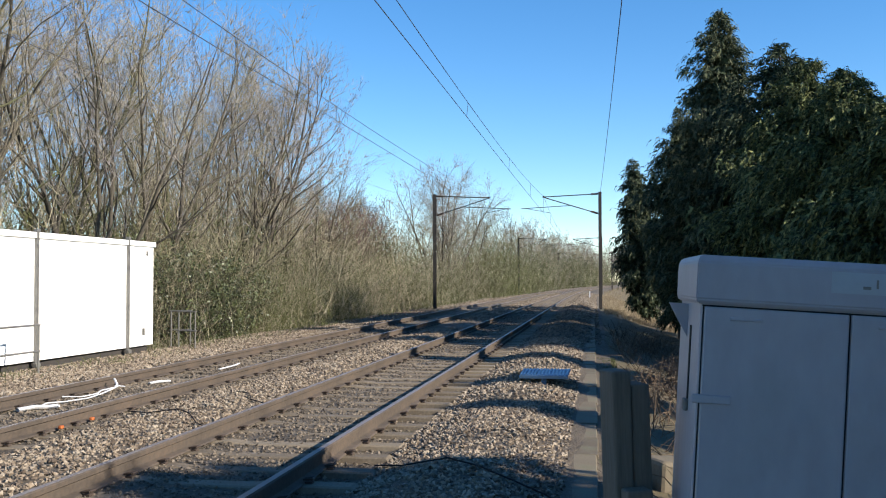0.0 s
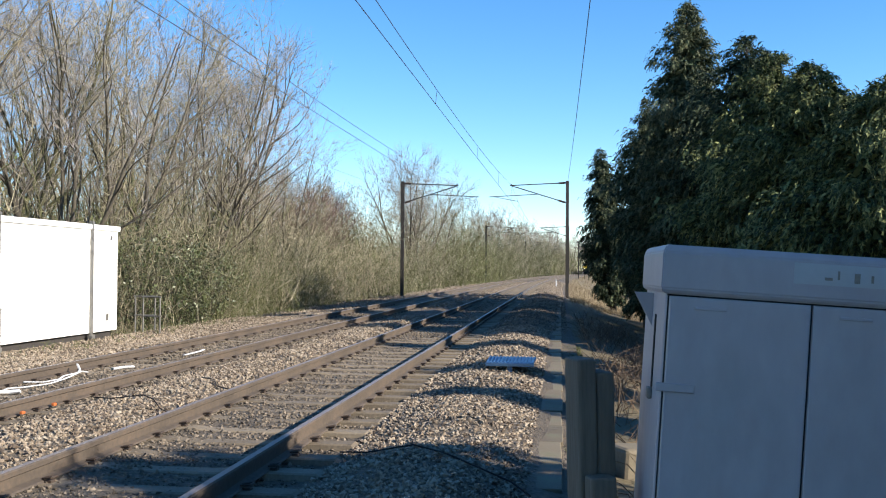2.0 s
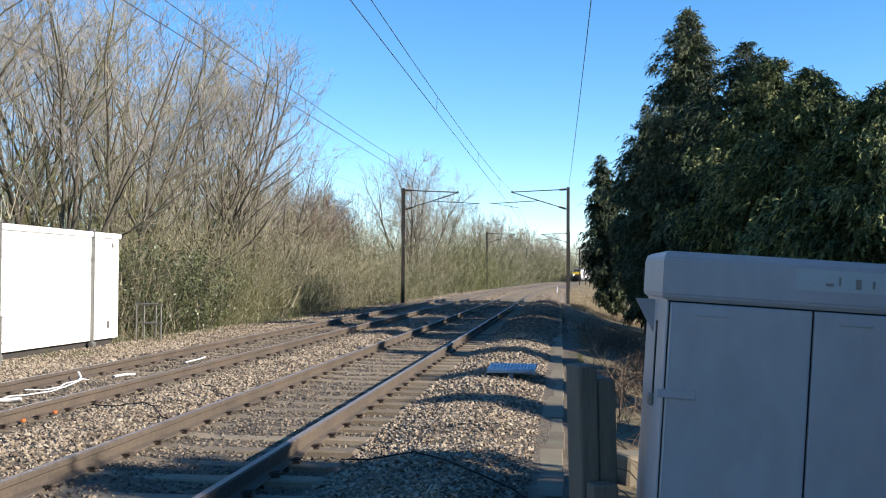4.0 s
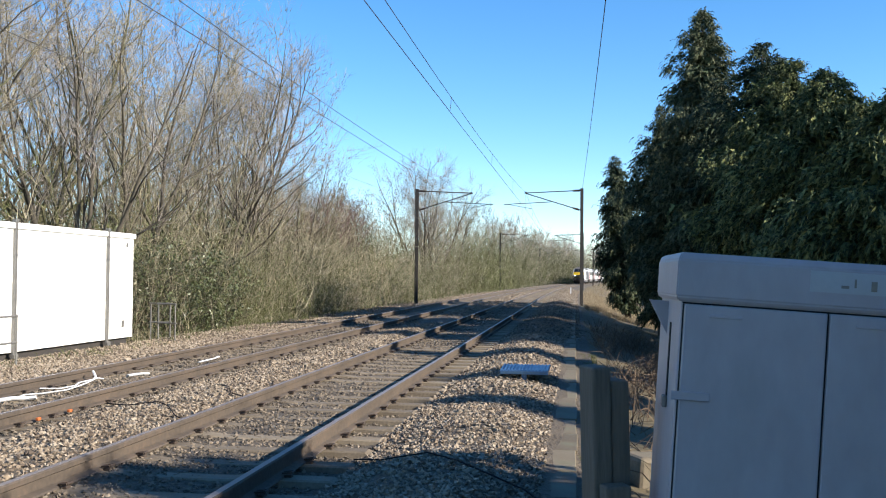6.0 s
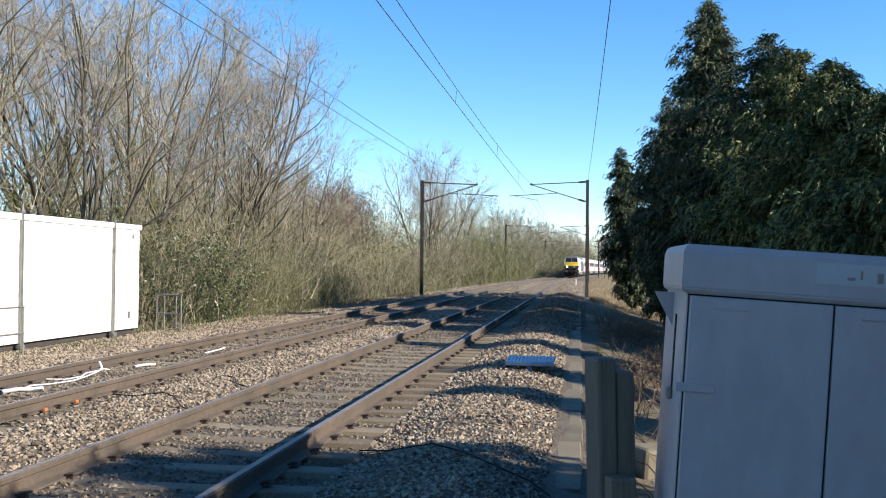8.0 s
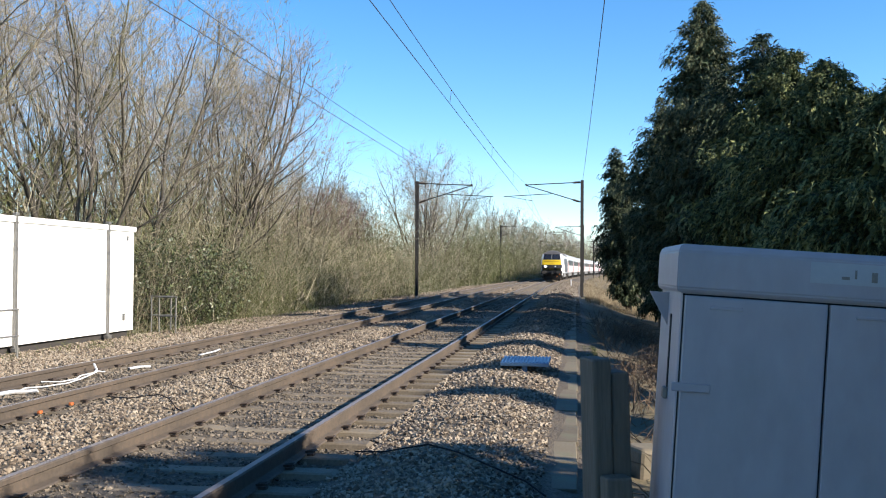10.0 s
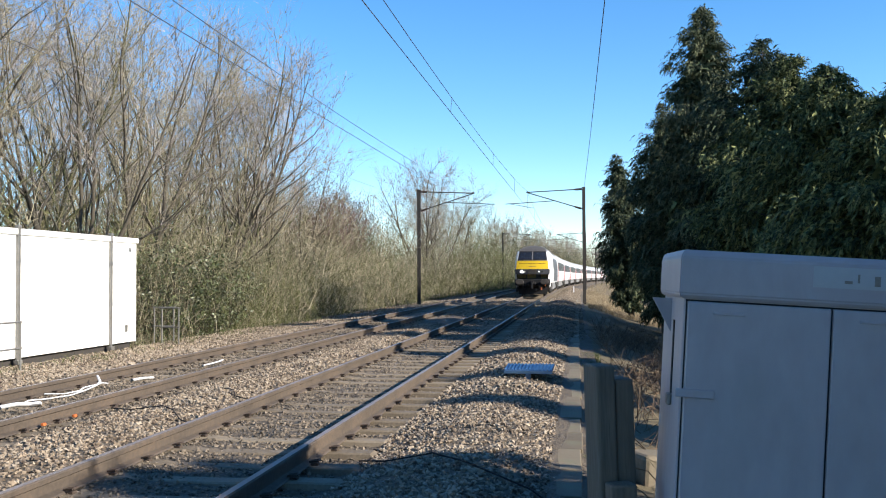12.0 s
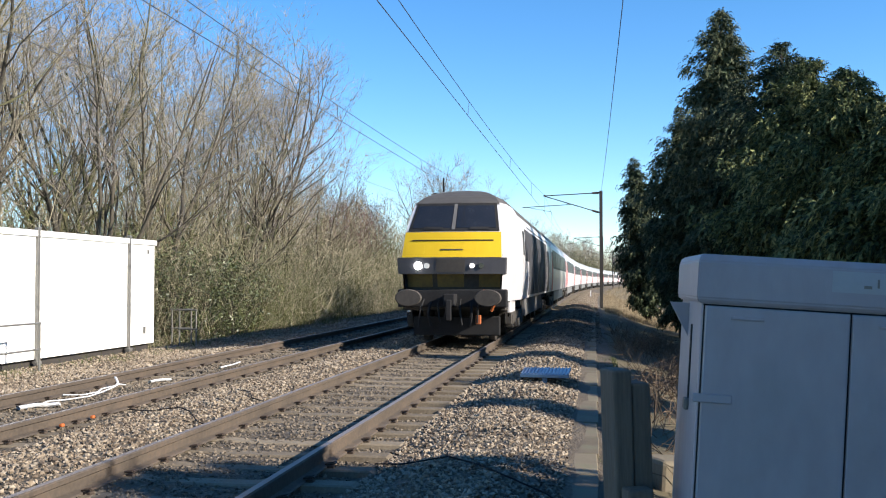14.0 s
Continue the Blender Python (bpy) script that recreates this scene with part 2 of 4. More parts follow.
def spikes(segs):
    """Vertices and triangles of thin three-sided spikes; segs as for tubes(), the far end drawn to a point."""
    s = np.asarray(segs, float)
    a, b, r = s[:, 0:3], s[:, 3:6], s[:, 6]
    d = b - a
    d /= np.linalg.norm(d, axis=1)[:, None] + 1e-9
    ref = np.where(np.abs(d[:, 2:3]) > 0.9, np.array([[1.0, 0, 0]]), np.array([[0, 0, 1.0]]))
    u = np.cross(d, ref)
    u /= np.linalg.norm(u, axis=1)[:, None] + 1e-9
    v = np.cross(d, u)
    n = len(s)
    verts = np.zeros((n, 4, 3))
    for i in range(3):
        verts[:, i] = a + (math.cos(2.0944 * i) * u + math.sin(2.0944 * i) * v) * r[:, None]
    verts[:, 3] = b
    tri = (np.arange(n) * 4)[:, None, None] + np.array([[0, 1, 3], [1, 2, 3], [2, 0, 3]])
    return verts.reshape(-1, 3), tri.reshape(-1, 3)


def strand(pts, r, sides=6):
    """Vertices and quads of one unbroken tube through the points; r may vary from point to point."""
    p = np.array(pts, float)
    d = np.gradient(p, axis=0)
    d /= np.linalg.norm(d, axis=1)[:, None]
    ref = np.where(np.abs(d[:, 2:3]) > 0.9, np.array([[1.0, 0, 0]]), np.array([[0, 0, 1.0]]))
    u = np.cross(d, ref)
    u /= np.linalg.norm(u, axis=1)[:, None]
    v = np.cross(d, u)
    r = np.broadcast_to(np.asarray(r, float), (len(p),))[:, None]
    rings = np.stack([p + r * (math.cos(2 * math.pi * i / sides) * u + math.sin(2 * math.pi * i / sides) * v) for i in range(sides)], 1)
    base = (np.arange(len(p) - 1) * sides)[:, None]
    quads = np.concatenate([base + np.array([[i, (i + 1) % sides, sides + (i + 1) % sides, sides + i]]) for i in range(sides)])
    return rings.reshape(-1, 3), quads


# ---- the line of the railway ----
NEAR, FAR_TRACK, HALF = -3.07, -6.50, 0.7525       # track centres, half the distance between rail heads
BEND_FROM, BEND = 72.0, 2400.0


def bend(y):
    """Sideways shift of the line, which curves to the right in the distance."""
    y = np.asarray(y, float)
    return np.where(y > BEND_FROM, (y - BEND_FROM) ** 2 / (2 * BEND), 0.0)


def turn_at(y):
    return max(0.0, (y - BEND_FROM) / BEND)


PROFILE_U = np.array([-400, -60, -30, -16, -12.6, -11.6, -9.6, -8.6, -8.1, -7.75, -7.35, -5.7, -5.3, -4.9, -4.55, -4.2, -2.0, -1.7, -1.25, -0.75, -0.30, 0.1, 0.5, 1.2, 2.5, 4.5, 8, 20, 400])
PROFILE_Z = np.array([-1.2, -1.0, -0.8, -0.6, -0.48, -0.40, -0.34, -0.21, -0.165, -0.16, -0.188, -0.188, -0.16, -0.13, -0.115, -0.17, -0.225, -0.17, -0.08, -0.07, -0.18, -0.26, -0.28, -0.42, -0.85, -1.3, -1.4, -1.2, -1.2])


def ground_z(u, y):
    z = np.interp(u, PROFILE_U, PROFILE_Z)
    near = np.clip((9.0 - y) / 4.0, 0, 1) * np.clip((np.asarray(u) - 0.3) / 0.5, 0, 1)
    shoulder = np.clip(1 - np.abs(np.asarray(u) + 0.9) / 0.9, 0, 1)
    z = z + 0.035 * shoulder * (np.sin(np.asarray(y) * 2.1 + 1.2 * np.asarray(u)) + 0.6 * np.sin(np.asarray(y) * 3.7 - 2.0 * np.asarray(u) + 1.0)) * np.clip((23 - np.asarray(y)) / 5, 0.0, 1)
    return z * (1 - near) + (-0.28) * near


def lumps(x, y, s, seed=0.0):
    return np.sin(x * s + 1.3 * np.sin(y * s * 0.7 + seed)) * np.sin(y * s * 1.1 + seed * 2 + 1.7 * np.sin(x * s * 0.6))


# ---- ground ----
def sheet(name, us, ys, lift, mat, label, rough=0.0):
    u, y = np.meshgrid(us, ys)
    x = u + bend(y)
    z = ground_z(u, y) + lift + rough * (lumps(x, y, 1.1) + 0.6 * lumps(x, y, 2.7, 2.0))
    verts = np.stack([x, y, z], -1).reshape(-1, 3)
    w = len(us)
    i = (np.arange(len(ys) - 1)[:, None] * w + np.arange(w - 1)[None]).reshape(-1, 1)
    ob = soup(name, verts, i + np.array([[0, 1, w + 1, w]]), mat, smooth=True)
    return tagged(ob, label, name, kind="structure")


def spaced(*pieces):
    return np.unique(np.concatenate([np.linspace(a, b, n) for a, b, n in pieces]))


YS = spaced((-40, 0, 15), (0, 30, 61), (30, 120, 61), (120, 700, 70), (700, 2500, 12))
sheet("ground", spaced((-1500, -60, 9), (-60, -9, 40), (-9, 1, 12), (1, 12, 24), (12, 60, 12), (60, 1500, 8)), YS, -0.05, M_EARTH,
      "rough earth and winter grass beside the line", 0.03)
sheet("ballast", spaced((-11.7, 0.35, 84)), YS[YS < 620], 0.0, M_BALLAST, "pale pinkish-brown crushed stone ballast under both tracks", 0.012)


def stones(name, us, y0, y1, per_m2, size, mat, label, heap=0.0, seed=1):
    """Loose angular ballast stones lying on the bed: one mesh of many small octahedra, squashed and turned at random."""
    rng = np.random.default_rng(seed)
    n = int((us[1] - us[0]) * (y1 - y0) * per_m2)
    u, y = rng.uniform(us[0], us[1], n), rng.uniform(y0, y1, n)
    x = u + bend(y)
    z = ground_z(u, y) + 0.012 * (lumps(x, y, 1.1) + 0.6 * lumps(x, y, 2.7, 2.0)) + rng.uniform(-0.3, 0.45, n) * size + heap
    r = size * rng.uniform(0.45, 0.95, n)
    octa = np.array([[1, 0, 0], [-1, 0, 0], [0, 1, 0], [0, -1, 0], [0, 0, 1], [0, 0, -1]], float)
    v = octa[None] * rng.uniform(0.45, 1.0, (n, 6, 1)) + rng.normal(0, 0.18, (n, 6, 3))
    q = rng.normal(0, 1, (n, 4))
    q /= np.linalg.norm(q, axis=1)[:, None]
    a, b, c, d = q.T
    rot = np.stack([1 - 2 * (c * c + d * d), 2 * (b * c - a * d), 2 * (b * d + a * c), 2 * (b * c + a * d), 1 - 2 * (b * b + d * d),
                    2 * (c * d - a * b), 2 * (b * d - a * c), 2 * (c * d + a * b), 1 - 2 * (b * b + c * c)], -1).reshape(n, 3, 3)
    v = np.einsum("nij,nkj->nki", rot, v) * r[:, None, None]
    v[:, :, 2] *= 0.8
    v += np.stack([x, y, z], -1)[:, None]
    tri = np.array([[0, 2, 4], [2, 1, 4], [1, 3, 4], [3, 0, 4], [2, 0, 5], [1, 2, 5], [3, 1, 5], [0, 3, 5]])
    f = (np.arange(n) * 6)[:, None, None] + tri[None]
    return tagged(soup(name, v.reshape(-1, 3), f.reshape(-1, 3), mat), label, "ballast", kind="stuff")


PALE = "loose pale pinkish-brown crushed ballast stones"
stones("ballast_stones", (-1.9, -0.25), 3.2, 13, 800, 0.036, M_STONE, PALE, 0, 1)
stones("ballast_stones", (-1.9, -0.25), 13, 26, 380, 0.048, M_STONE, PALE, 0, 2)
stones("ballast_stones", (-5.4, -4.2), 6, 16, 700, 0.038, M_STONE, PALE, 0, 3)
stones("ballast_stones", (-5.4, -4.2), 16, 32, 350, 0.048, M_STONE, PALE, 0, 4)
stones("track_stones", (-4.2, -2.0), 3.2, 14, 560, 0.033, M_STONE_DIRT_SHADE, "dusty ballast between the concrete sleepers", -0.003, 5)
stones("track_stones", (-4.2, -2.0), 14, 30, 280, 0.038, M_STONE_DIRT_SHADE, "dusty ballast between the concrete sleepers", -0.003, 6)
stones("track_stones", (-7.9, -5.3), 9, 34, 380, 0.042, M_STONE_DIRT_SHADE, "dusty grey ballast round the far track", 0.0, 7)
stones("ballast_stones", (-11.6, -7.9), 9, 34, 200, 0.048, M_STONE, PALE, 0.02, 8)

# darker stones put the conifers' shade into the colour of the shoulder
stones("track_stones", (-1.9, 0.2), 26, 40, 130, 0.055, M_STONE_DIRT_SHADE, "ballast on the shoulder under the conifers, shade put into its colour", 0.0, 9)
stones("track_stones", (-4.2, -2.0), 30, 62, 110, 0.055, M_STONE_DIRT_SHADE, "dusty ballast between the concrete sleepers", -0.003, 10)
for i, (a, b) in enumerate(((-1.9, 0.2), (-5.4, -4.2), (-11.0, -7.9))):
    stones("ballast_stones", (a, b), 40 - 2 * i, 120, 95, 0.07, M_STONE, PALE, 0.0, 20 + i)


# ---- tracks ----
def rail_ring(u0):
    """Flat-bottom rail, 159 mm high, its head's top at z = 0; points run round the section."""
    half = [(-0.0, 0.0), (0.026, -0.001), (0.035, -0.012), (0.034, -0.045), (0.011, -0.058), (0.0095, -0.128), (0.06, -0.146), (0.07, -0.159)]
    ring = half[1:] + [(-x, z) for x, z in reversed(half[1:])]
    return [(u0 + x, z) for x, z in ring]


def rail(parent, u0):
    ys = spaced((-6, 70, 40), (70, 620, 90))
    ring = np.array(rail_ring(u0))
    k = len(ring)
    verts = np.array([[px + float(bend(y)), y, pz] for y in ys for px, pz in ring])
    i = (np.arange(len(ys) - 1)[:, None] * k + np.arange(k)[None])
    j = (np.arange(len(ys) - 1)[:, None] * k + (np.arange(k)[None] + 1) % k)
    quads = np.stack([i, j, j + k, i + k], -1)
    body = soup("rail", verts, quads[:, :k - 1].reshape(-1, 4), M_RAIL, parent)
    soup("rail_head", verts + np.array([0, 0, 0.0005]), quads[:, k - 1:].reshape(-1, 4), M_RAILTOP, body, label="polished running surface")
    return body


def sleeper_mesh():
    """Prestressed concrete sleeper, 2.5 m long, sloping to a lower waist in the middle."""
    bm = bmesh.new()
    xs = [-1.25, -1.2, -0.55, -0.38, 0.38, 0.55, 1.2, 1.25]
    top = [-0.20, -0.165, -0.162, -0.18, -0.18, -0.162, -0.165, -0.20]
    rows = []
    for x, z in zip(xs, top):
        rows.append([bm.verts.new((x, y, zz)) for y, zz in ((-0.14, -0.34), (-0.105, z - 0.012), (-0.085, z), (0.085, z), (0.105, z - 0.012), (0.14, -0.34))])
    for a, b in zip(rows, rows[1:]):
        for i in range(5):
            bm.faces.new((a[i], b[i], b[i + 1], a[i + 1]))
    bm.faces.new(rows[0])
    bm.faces.new(list(reversed(rows[-1])))
    bmesh.ops.recalc_face_normals(bm, faces=bm.faces)
    me = bpy.data.meshes.new("sleeper")
    bm.to_mesh(me)
    bm.free()
    me.materials.append(M_CONCRETE)
    return me


def clip_mesh():
    """Spring clip with its cast shoulder."""
    bm = boxes((-0.02, 0.04, -0.032, 0.032, -0.17, -0.142), bevel=0.006)
    for y in (-0.05, 0.05):
        rod(bm, (-0.035, y * 0.4, -0.132), (0.045, y * 0.8, -0.122), 0.009, sides=6)
    rod(bm, (0.045, -0.04, -0.122), (0.045, 0.04, -0.122), 0.009, sides=6)
    me = bpy.data.meshes.new("rail_clip")
    bm.to_mesh(me)
    bm.free()
    me.materials.append(M_CLIP)
    return me


SLEEPER, CLIP = sleeper_mesh(), clip_mesh()


def track(name, centre, label):
    root = thing(name, label, "railway track", kind="structure")
    for side in (-1, 1):
        rail(root, centre + side * HALF)
    rng = random.Random(int(-centre * 10))
    far_v, far_f = [], []
    count = 0
    sv = np.array([v.co for v in SLEEPER.vertices])
    y = 0.35
    while y < 420:
        a = turn_at(y)
        m = pose(centre + float(bend(y)), y + rng.uniform(-0.015, 0.015), rng.uniform(-0.008, 0.004), 0, 0, -math.degrees(a) + rng.uniform(-0.5, 0.5))
        if y < 80:
            s = share("sleeper", SLEEPER, root, m)
            if 2 < y < 42:
                for side in (-1, 1):
                    for inner in (-1, 1):
                        share("rail_clip", CLIP, s, pose(side * HALF + inner * 0.085, 0, 0, 0, 0, 0 if inner > 0 else 180))
        else:
            far_v.append(sv @ np.array(m.to_3x3()).T + np.array(m.translation))
            far_f.extend([[i + count for i in f.vertices] for f in SLEEPER.polygons if len(f.vertices) == 4])
            count += len(sv)
        y += 0.65
    tagged(soup("distant_sleepers", np.concatenate(far_v), far_f, M_CONCRETE, root), kind="stuff")
    return root


track("track_near", NEAR, "near railway track, rusty rails on pale concrete sleepers")
track("track_far", FAR_TRACK, "far railway track, rusty rails on concrete sleepers in dirty ballast")


# ---- relay building ----
def relay_building(x, y1, length, z0, height):
    root = thing("equipment_building", "white panelled trackside equipment building with grey ribs on dark plinth", "building", pose(x, y1, z0))
    part("wall", boxes((-2.6, 0, -length, 0, 0.16, height - 0.1), bevel=0.01), M_WHITE, root)
    part("roof", boxes((-2.68, 0.05, -length - 0.05, 0.05, height - 0.13, height), bevel=0.02), M_WHITE, root, "white roof lip")
    part("plinth", boxes((-2.5, -0.12, -length + 0.1, -0.1, -0.15, 0.16)), M_DARKSTEEL, root, "dark gap and beams under the walls")
    for i, yy in enumerate((-1.45, -5.45, -9.4)):
        rib = part("rib", boxes((0.004, 0.06, yy - 0.045, yy + 0.045, 0.08, height + 0.02), bevel=0.008), M_GALV, root, "grey steel rib")
        part("lifting_lug", boxes((-0.02, 0.075, yy - 0.06, yy + 0.06, height + 0.003, height + 0.07), bevel=0.012), M_GALV, rib)
        part("rib_foot", boxes((0.0, 0.10, yy - 0.08, yy + 0.08, 0.03, 0.12), bevel=0.012), M_GALV, rib)
    for yy in (-2.75, -4.1, -6.8, -8.1, -10.7, -12.0):
        part("panel_joint", boxes((0.0, 0.004, yy - 0.006, yy + 0.006, 0.18, height - 0.16)), M_GALV, root)
    part("name_plate", boxes((0.0, 0.008, -0.62, -0.48, 0.42, 0.6)), M_GALV, root, "small grey plate")
    part("name_plate", boxes((0.0, 0.008, -0.42, -0.32, height - 0.36, height - 0.24)), M_GALV, root, "small grey plate")
    return root


SHED_X, SHED_Y = -11.34, 24.04
relay_building(SHED_X, SHED_Y, 13.0, -0.36, 2.81)


def guard_rail(name, label, x, y, z, length, height, posts, turn=0):
    root = thing(name, label, "handrail", pose(x, y, z, 0, 0, turn))
    for i in range(posts):
        yy = -length * i / (posts - 1)
        part("post", rods(((0, yy, -0.1), (0, yy, height), 0.021)), M_GALV, root)
    for zz in (height, height * 0.5):
        part("rail", rods(((0, 0.04, zz), (0, -length - 0.04, zz), 0.02)), M_GALV, root)
    return root


guard_rail("handrail", "grey tubular handrail before the equipment building", -10.5, 17.35, -0.40, 4.6, 1.0, 4)
guard_rail("access_frame", "low dark tubular steel access frame on the ballast edge", -10.8, 25.5, -0.45, 0.5, 1.05, 2, -95)
guard_rail("access_frame", "low dark tubular steel access frame on the ballast edge", -11.2, 26.1, -0.45, 0.55, 1.05, 2, -85)


# ---- trackside cabinet, post, trough, step ----
def cabinet():
    root = thing("location_cabinet", "pale grey painted steel location cabinet with two doors, leaning slightly", "cabinet", pose(0.332, 4.10, -0.28, 0, 3.5, 1.0))
    h = 1.66
    body = part("body", boxes((0.0, 1.30, 0.0, 0.72, 0.05, h), bevel=0.008), M_CABINET, root)
    part("plinth", boxes((0.03, 1.27, 0.03, 0.69, -0.1, 0.05)), M_SLAB, root)
    hood = bmesh.new()
    rows = []
    for z, o in ((h - 0.04, 0.012), (h - 0.02, 0.022), (h + 0.13, 0.022), (h + 0.16, 0.008)):
        rows.append([hood.verts.new(p) for p in ((-o, -o, z), (1.30 + o, -o, z), (1.30 + o, 0.72 + o, z), (-o, 0.72 + o, z))])
    for a, b in zip(rows, rows[1:]):
        for i in range(4):
            hood.faces.new((a[i], a[(i + 1) % 4], b[(i + 1) % 4], b[i]))
    hood.faces.new(list(reversed(rows[0])))
    hood.faces.new(rows[-1])
    bmesh.ops.bevel(hood, geom=hood.edges[:], offset=0.006, segments=2, affect="EDGES")
    top = part("hood", hood, M_CABINET, root)
    for i, x0 in enumerate((0.015, 0.585)):
        d = part("door", boxes((x0, x0 + 0.562, -0.022, -0.002, 0.1, h - 0.05), bevel=0.006), M_CABINET, root)
        part("door_pull", boxes((x0 + 0.1, x0 + 0.23, -0.03, -0.021, h - 0.10, h - 0.087), bevel=0.003), M_CABINET, d)
        edge = x0 - 0.035 if i == 0 else x0 + 0.442
        for hinge_z in (0.4, 1.22):
            part("hinge_strap", boxes((edge, edge + 0.155, -0.034, -0.02, hinge_z, hinge_z + 0.035), bevel=0.004), M_CABINET, d)
    for x0, x1, z0, z1 in ((0.5775, 0.5845, 0.1, h - 0.05), (0.009, 0.0135, 0.1, h - 0.05), (0.007, 1.15, h - 0.0495, h - 0.043)):
        part("door_gap", boxes((x0, x1, -0.007, 0.0, z0, z1)), M_BLACK, body, "dark gap round the doors")
    bracket = bmesh.new()
    tri = [(0.0, h - 0.05), (-0.085, h - 0.05), (0.0, h - 0.2)]
    ends = [[bracket.verts.new((x, y, z)) for x, z in tri] for y in (0.42, 0.45)]
    bracket.faces.new(ends[0])
    bracket.faces.new(list(reversed(ends[1])))
    for i in range(3):
        bracket.faces.new((ends[0][i], ends[0][(i + 1) % 3], ends[1][(i + 1) % 3], ends[1][i]))
    bmesh.ops.recalc_face_normals(bracket, faces=bracket.faces)
    part("side_bracket", bracket, M_CABINET, root, "triangular steel bracket")
    part("side_slot", boxes((-0.004, 0.0, 0.26, 0.30, 1.2, 1.52)), M_BLACK, root, "dark vertical slot")
    part("side_latch", boxes((-0.02, 0.0, 0.25, 0.32, 1.15, 1.2), bevel=0.006), M_GALV, root)
    part("number_patch", boxes((0.50, 0.86, -0.0258, -0.0235, h + 0.035, h + 0.12)), material("paler_paint_patch", [(0.32, 0.345, 0.37), (0.36, 0.385, 0.41)], rough=0.5, bump=0), top, "paler repainted patch")
    for x0, w, z0, hh in ((0.62, 0.03, 0.055, 0.012), (0.67, 0.008, 0.06, 0.035), (0.735, 0.022, 0.05, 0.04), (0.80, 0.01, 0.055, 0.03)):
        part("worn_mark", boxes((x0, x0 + w, -0.0285, -0.026, h + z0, h + z0 + hh)), M_GALV, top, "worn dark marking")
    return root


cabinet()


def timber_post():
    root = thing("timber_post", "thick weathered grey timber gate post with a second baulk", "post", pose(0.125, 4.62, -0.3, 0, -1.5, 20))
    part("main_baulk", boxes((-0.045, 0.045, -0.09, 0.09, -0.2, 1.32), bevel=0.012), M_TIMBER, root)
    part("front_stub", boxes((-0.03, 0.09, -0.20, -0.10, -0.2, 0.80), bevel=0.012), M_TIMBER, root)
    part("rear_baulk", boxes((0.05, 0.14, -0.075, 0.10, -0.2, 1.255), bevel=0.012), M_TIMBER, root)
    return root


timber_post()


def cable_trough():
    root = thing("cable_trough", "line of concrete cable trough lids beside the ballast", "cable trough", kind="structure")
    lid = boxes((-0.135, 0.135, -0.495, 0.495, -0.05, 0.0), bevel=0.008)
    me = bpy.data.meshes.new("trough_lid")
    lid.to_mesh(me)
    lid.free()
    me.materials.append(M_SLAB)
    part("channel", boxes((-0.26, 0.04, 3.0, 75, -0.45, -0.255)), M_SLAB, root)
    rng = random.Random(4)
    y = 7.9
    while y < 75:
        share("trough_lid", me, root, pose(-0.105 + rng.uniform(-0.012, 0.012), y, -0.205 + rng.uniform(-0.012, 0.008), 0, rng.uniform(-1, 1), rng.uniform(-0.8, 0.8)))
        y += 1.005
    for y, x in ((6.9, -0.06), (6.1, 0.0)):
        share("trough_lid", me, root, pose(x, y, -0.21, 0, 0, 70))
    return root


cable_trough()


def grating_step():
    root = thing("grating_step", "blue-grey metal grating step standing on the ballast", "metal step", pose(-0.74, 14.6, -0.23, 4, 0, -2))
    part("tread", boxes((-0.36, 0.36, 0.0, 0.6, 0.24, 0.262), bevel=0.004), M_STEP, root)
    part("front_edge", boxes((-0.36, 0.36, -0.02, 0.0, 0.215, 0.264), bevel=0.003), M_STEP, root)
    for i in range(14):
        x = -0.34 + 0.68 * i / 13
        part("grating_bar", boxes((x - 0.012, x + 0.012, 0.01, 0.59, 0.263, 0.275)), M_STEP, root)
    for x in (-0.02, 0.02):
        for y in (0.03, 0.55):
            part("leg", boxes((x - 0.018, x + 0.018, y - 0.02, y + 0.02, -0.2, 0.245)), M_STEP, root)
    return root


grating_step()


# ---- overhead line ----
MAST_Y = (-12.0, 61.8, 125.0, 195.0, 265.0)
MAST_R, MAST_L = 0.42, -10.05


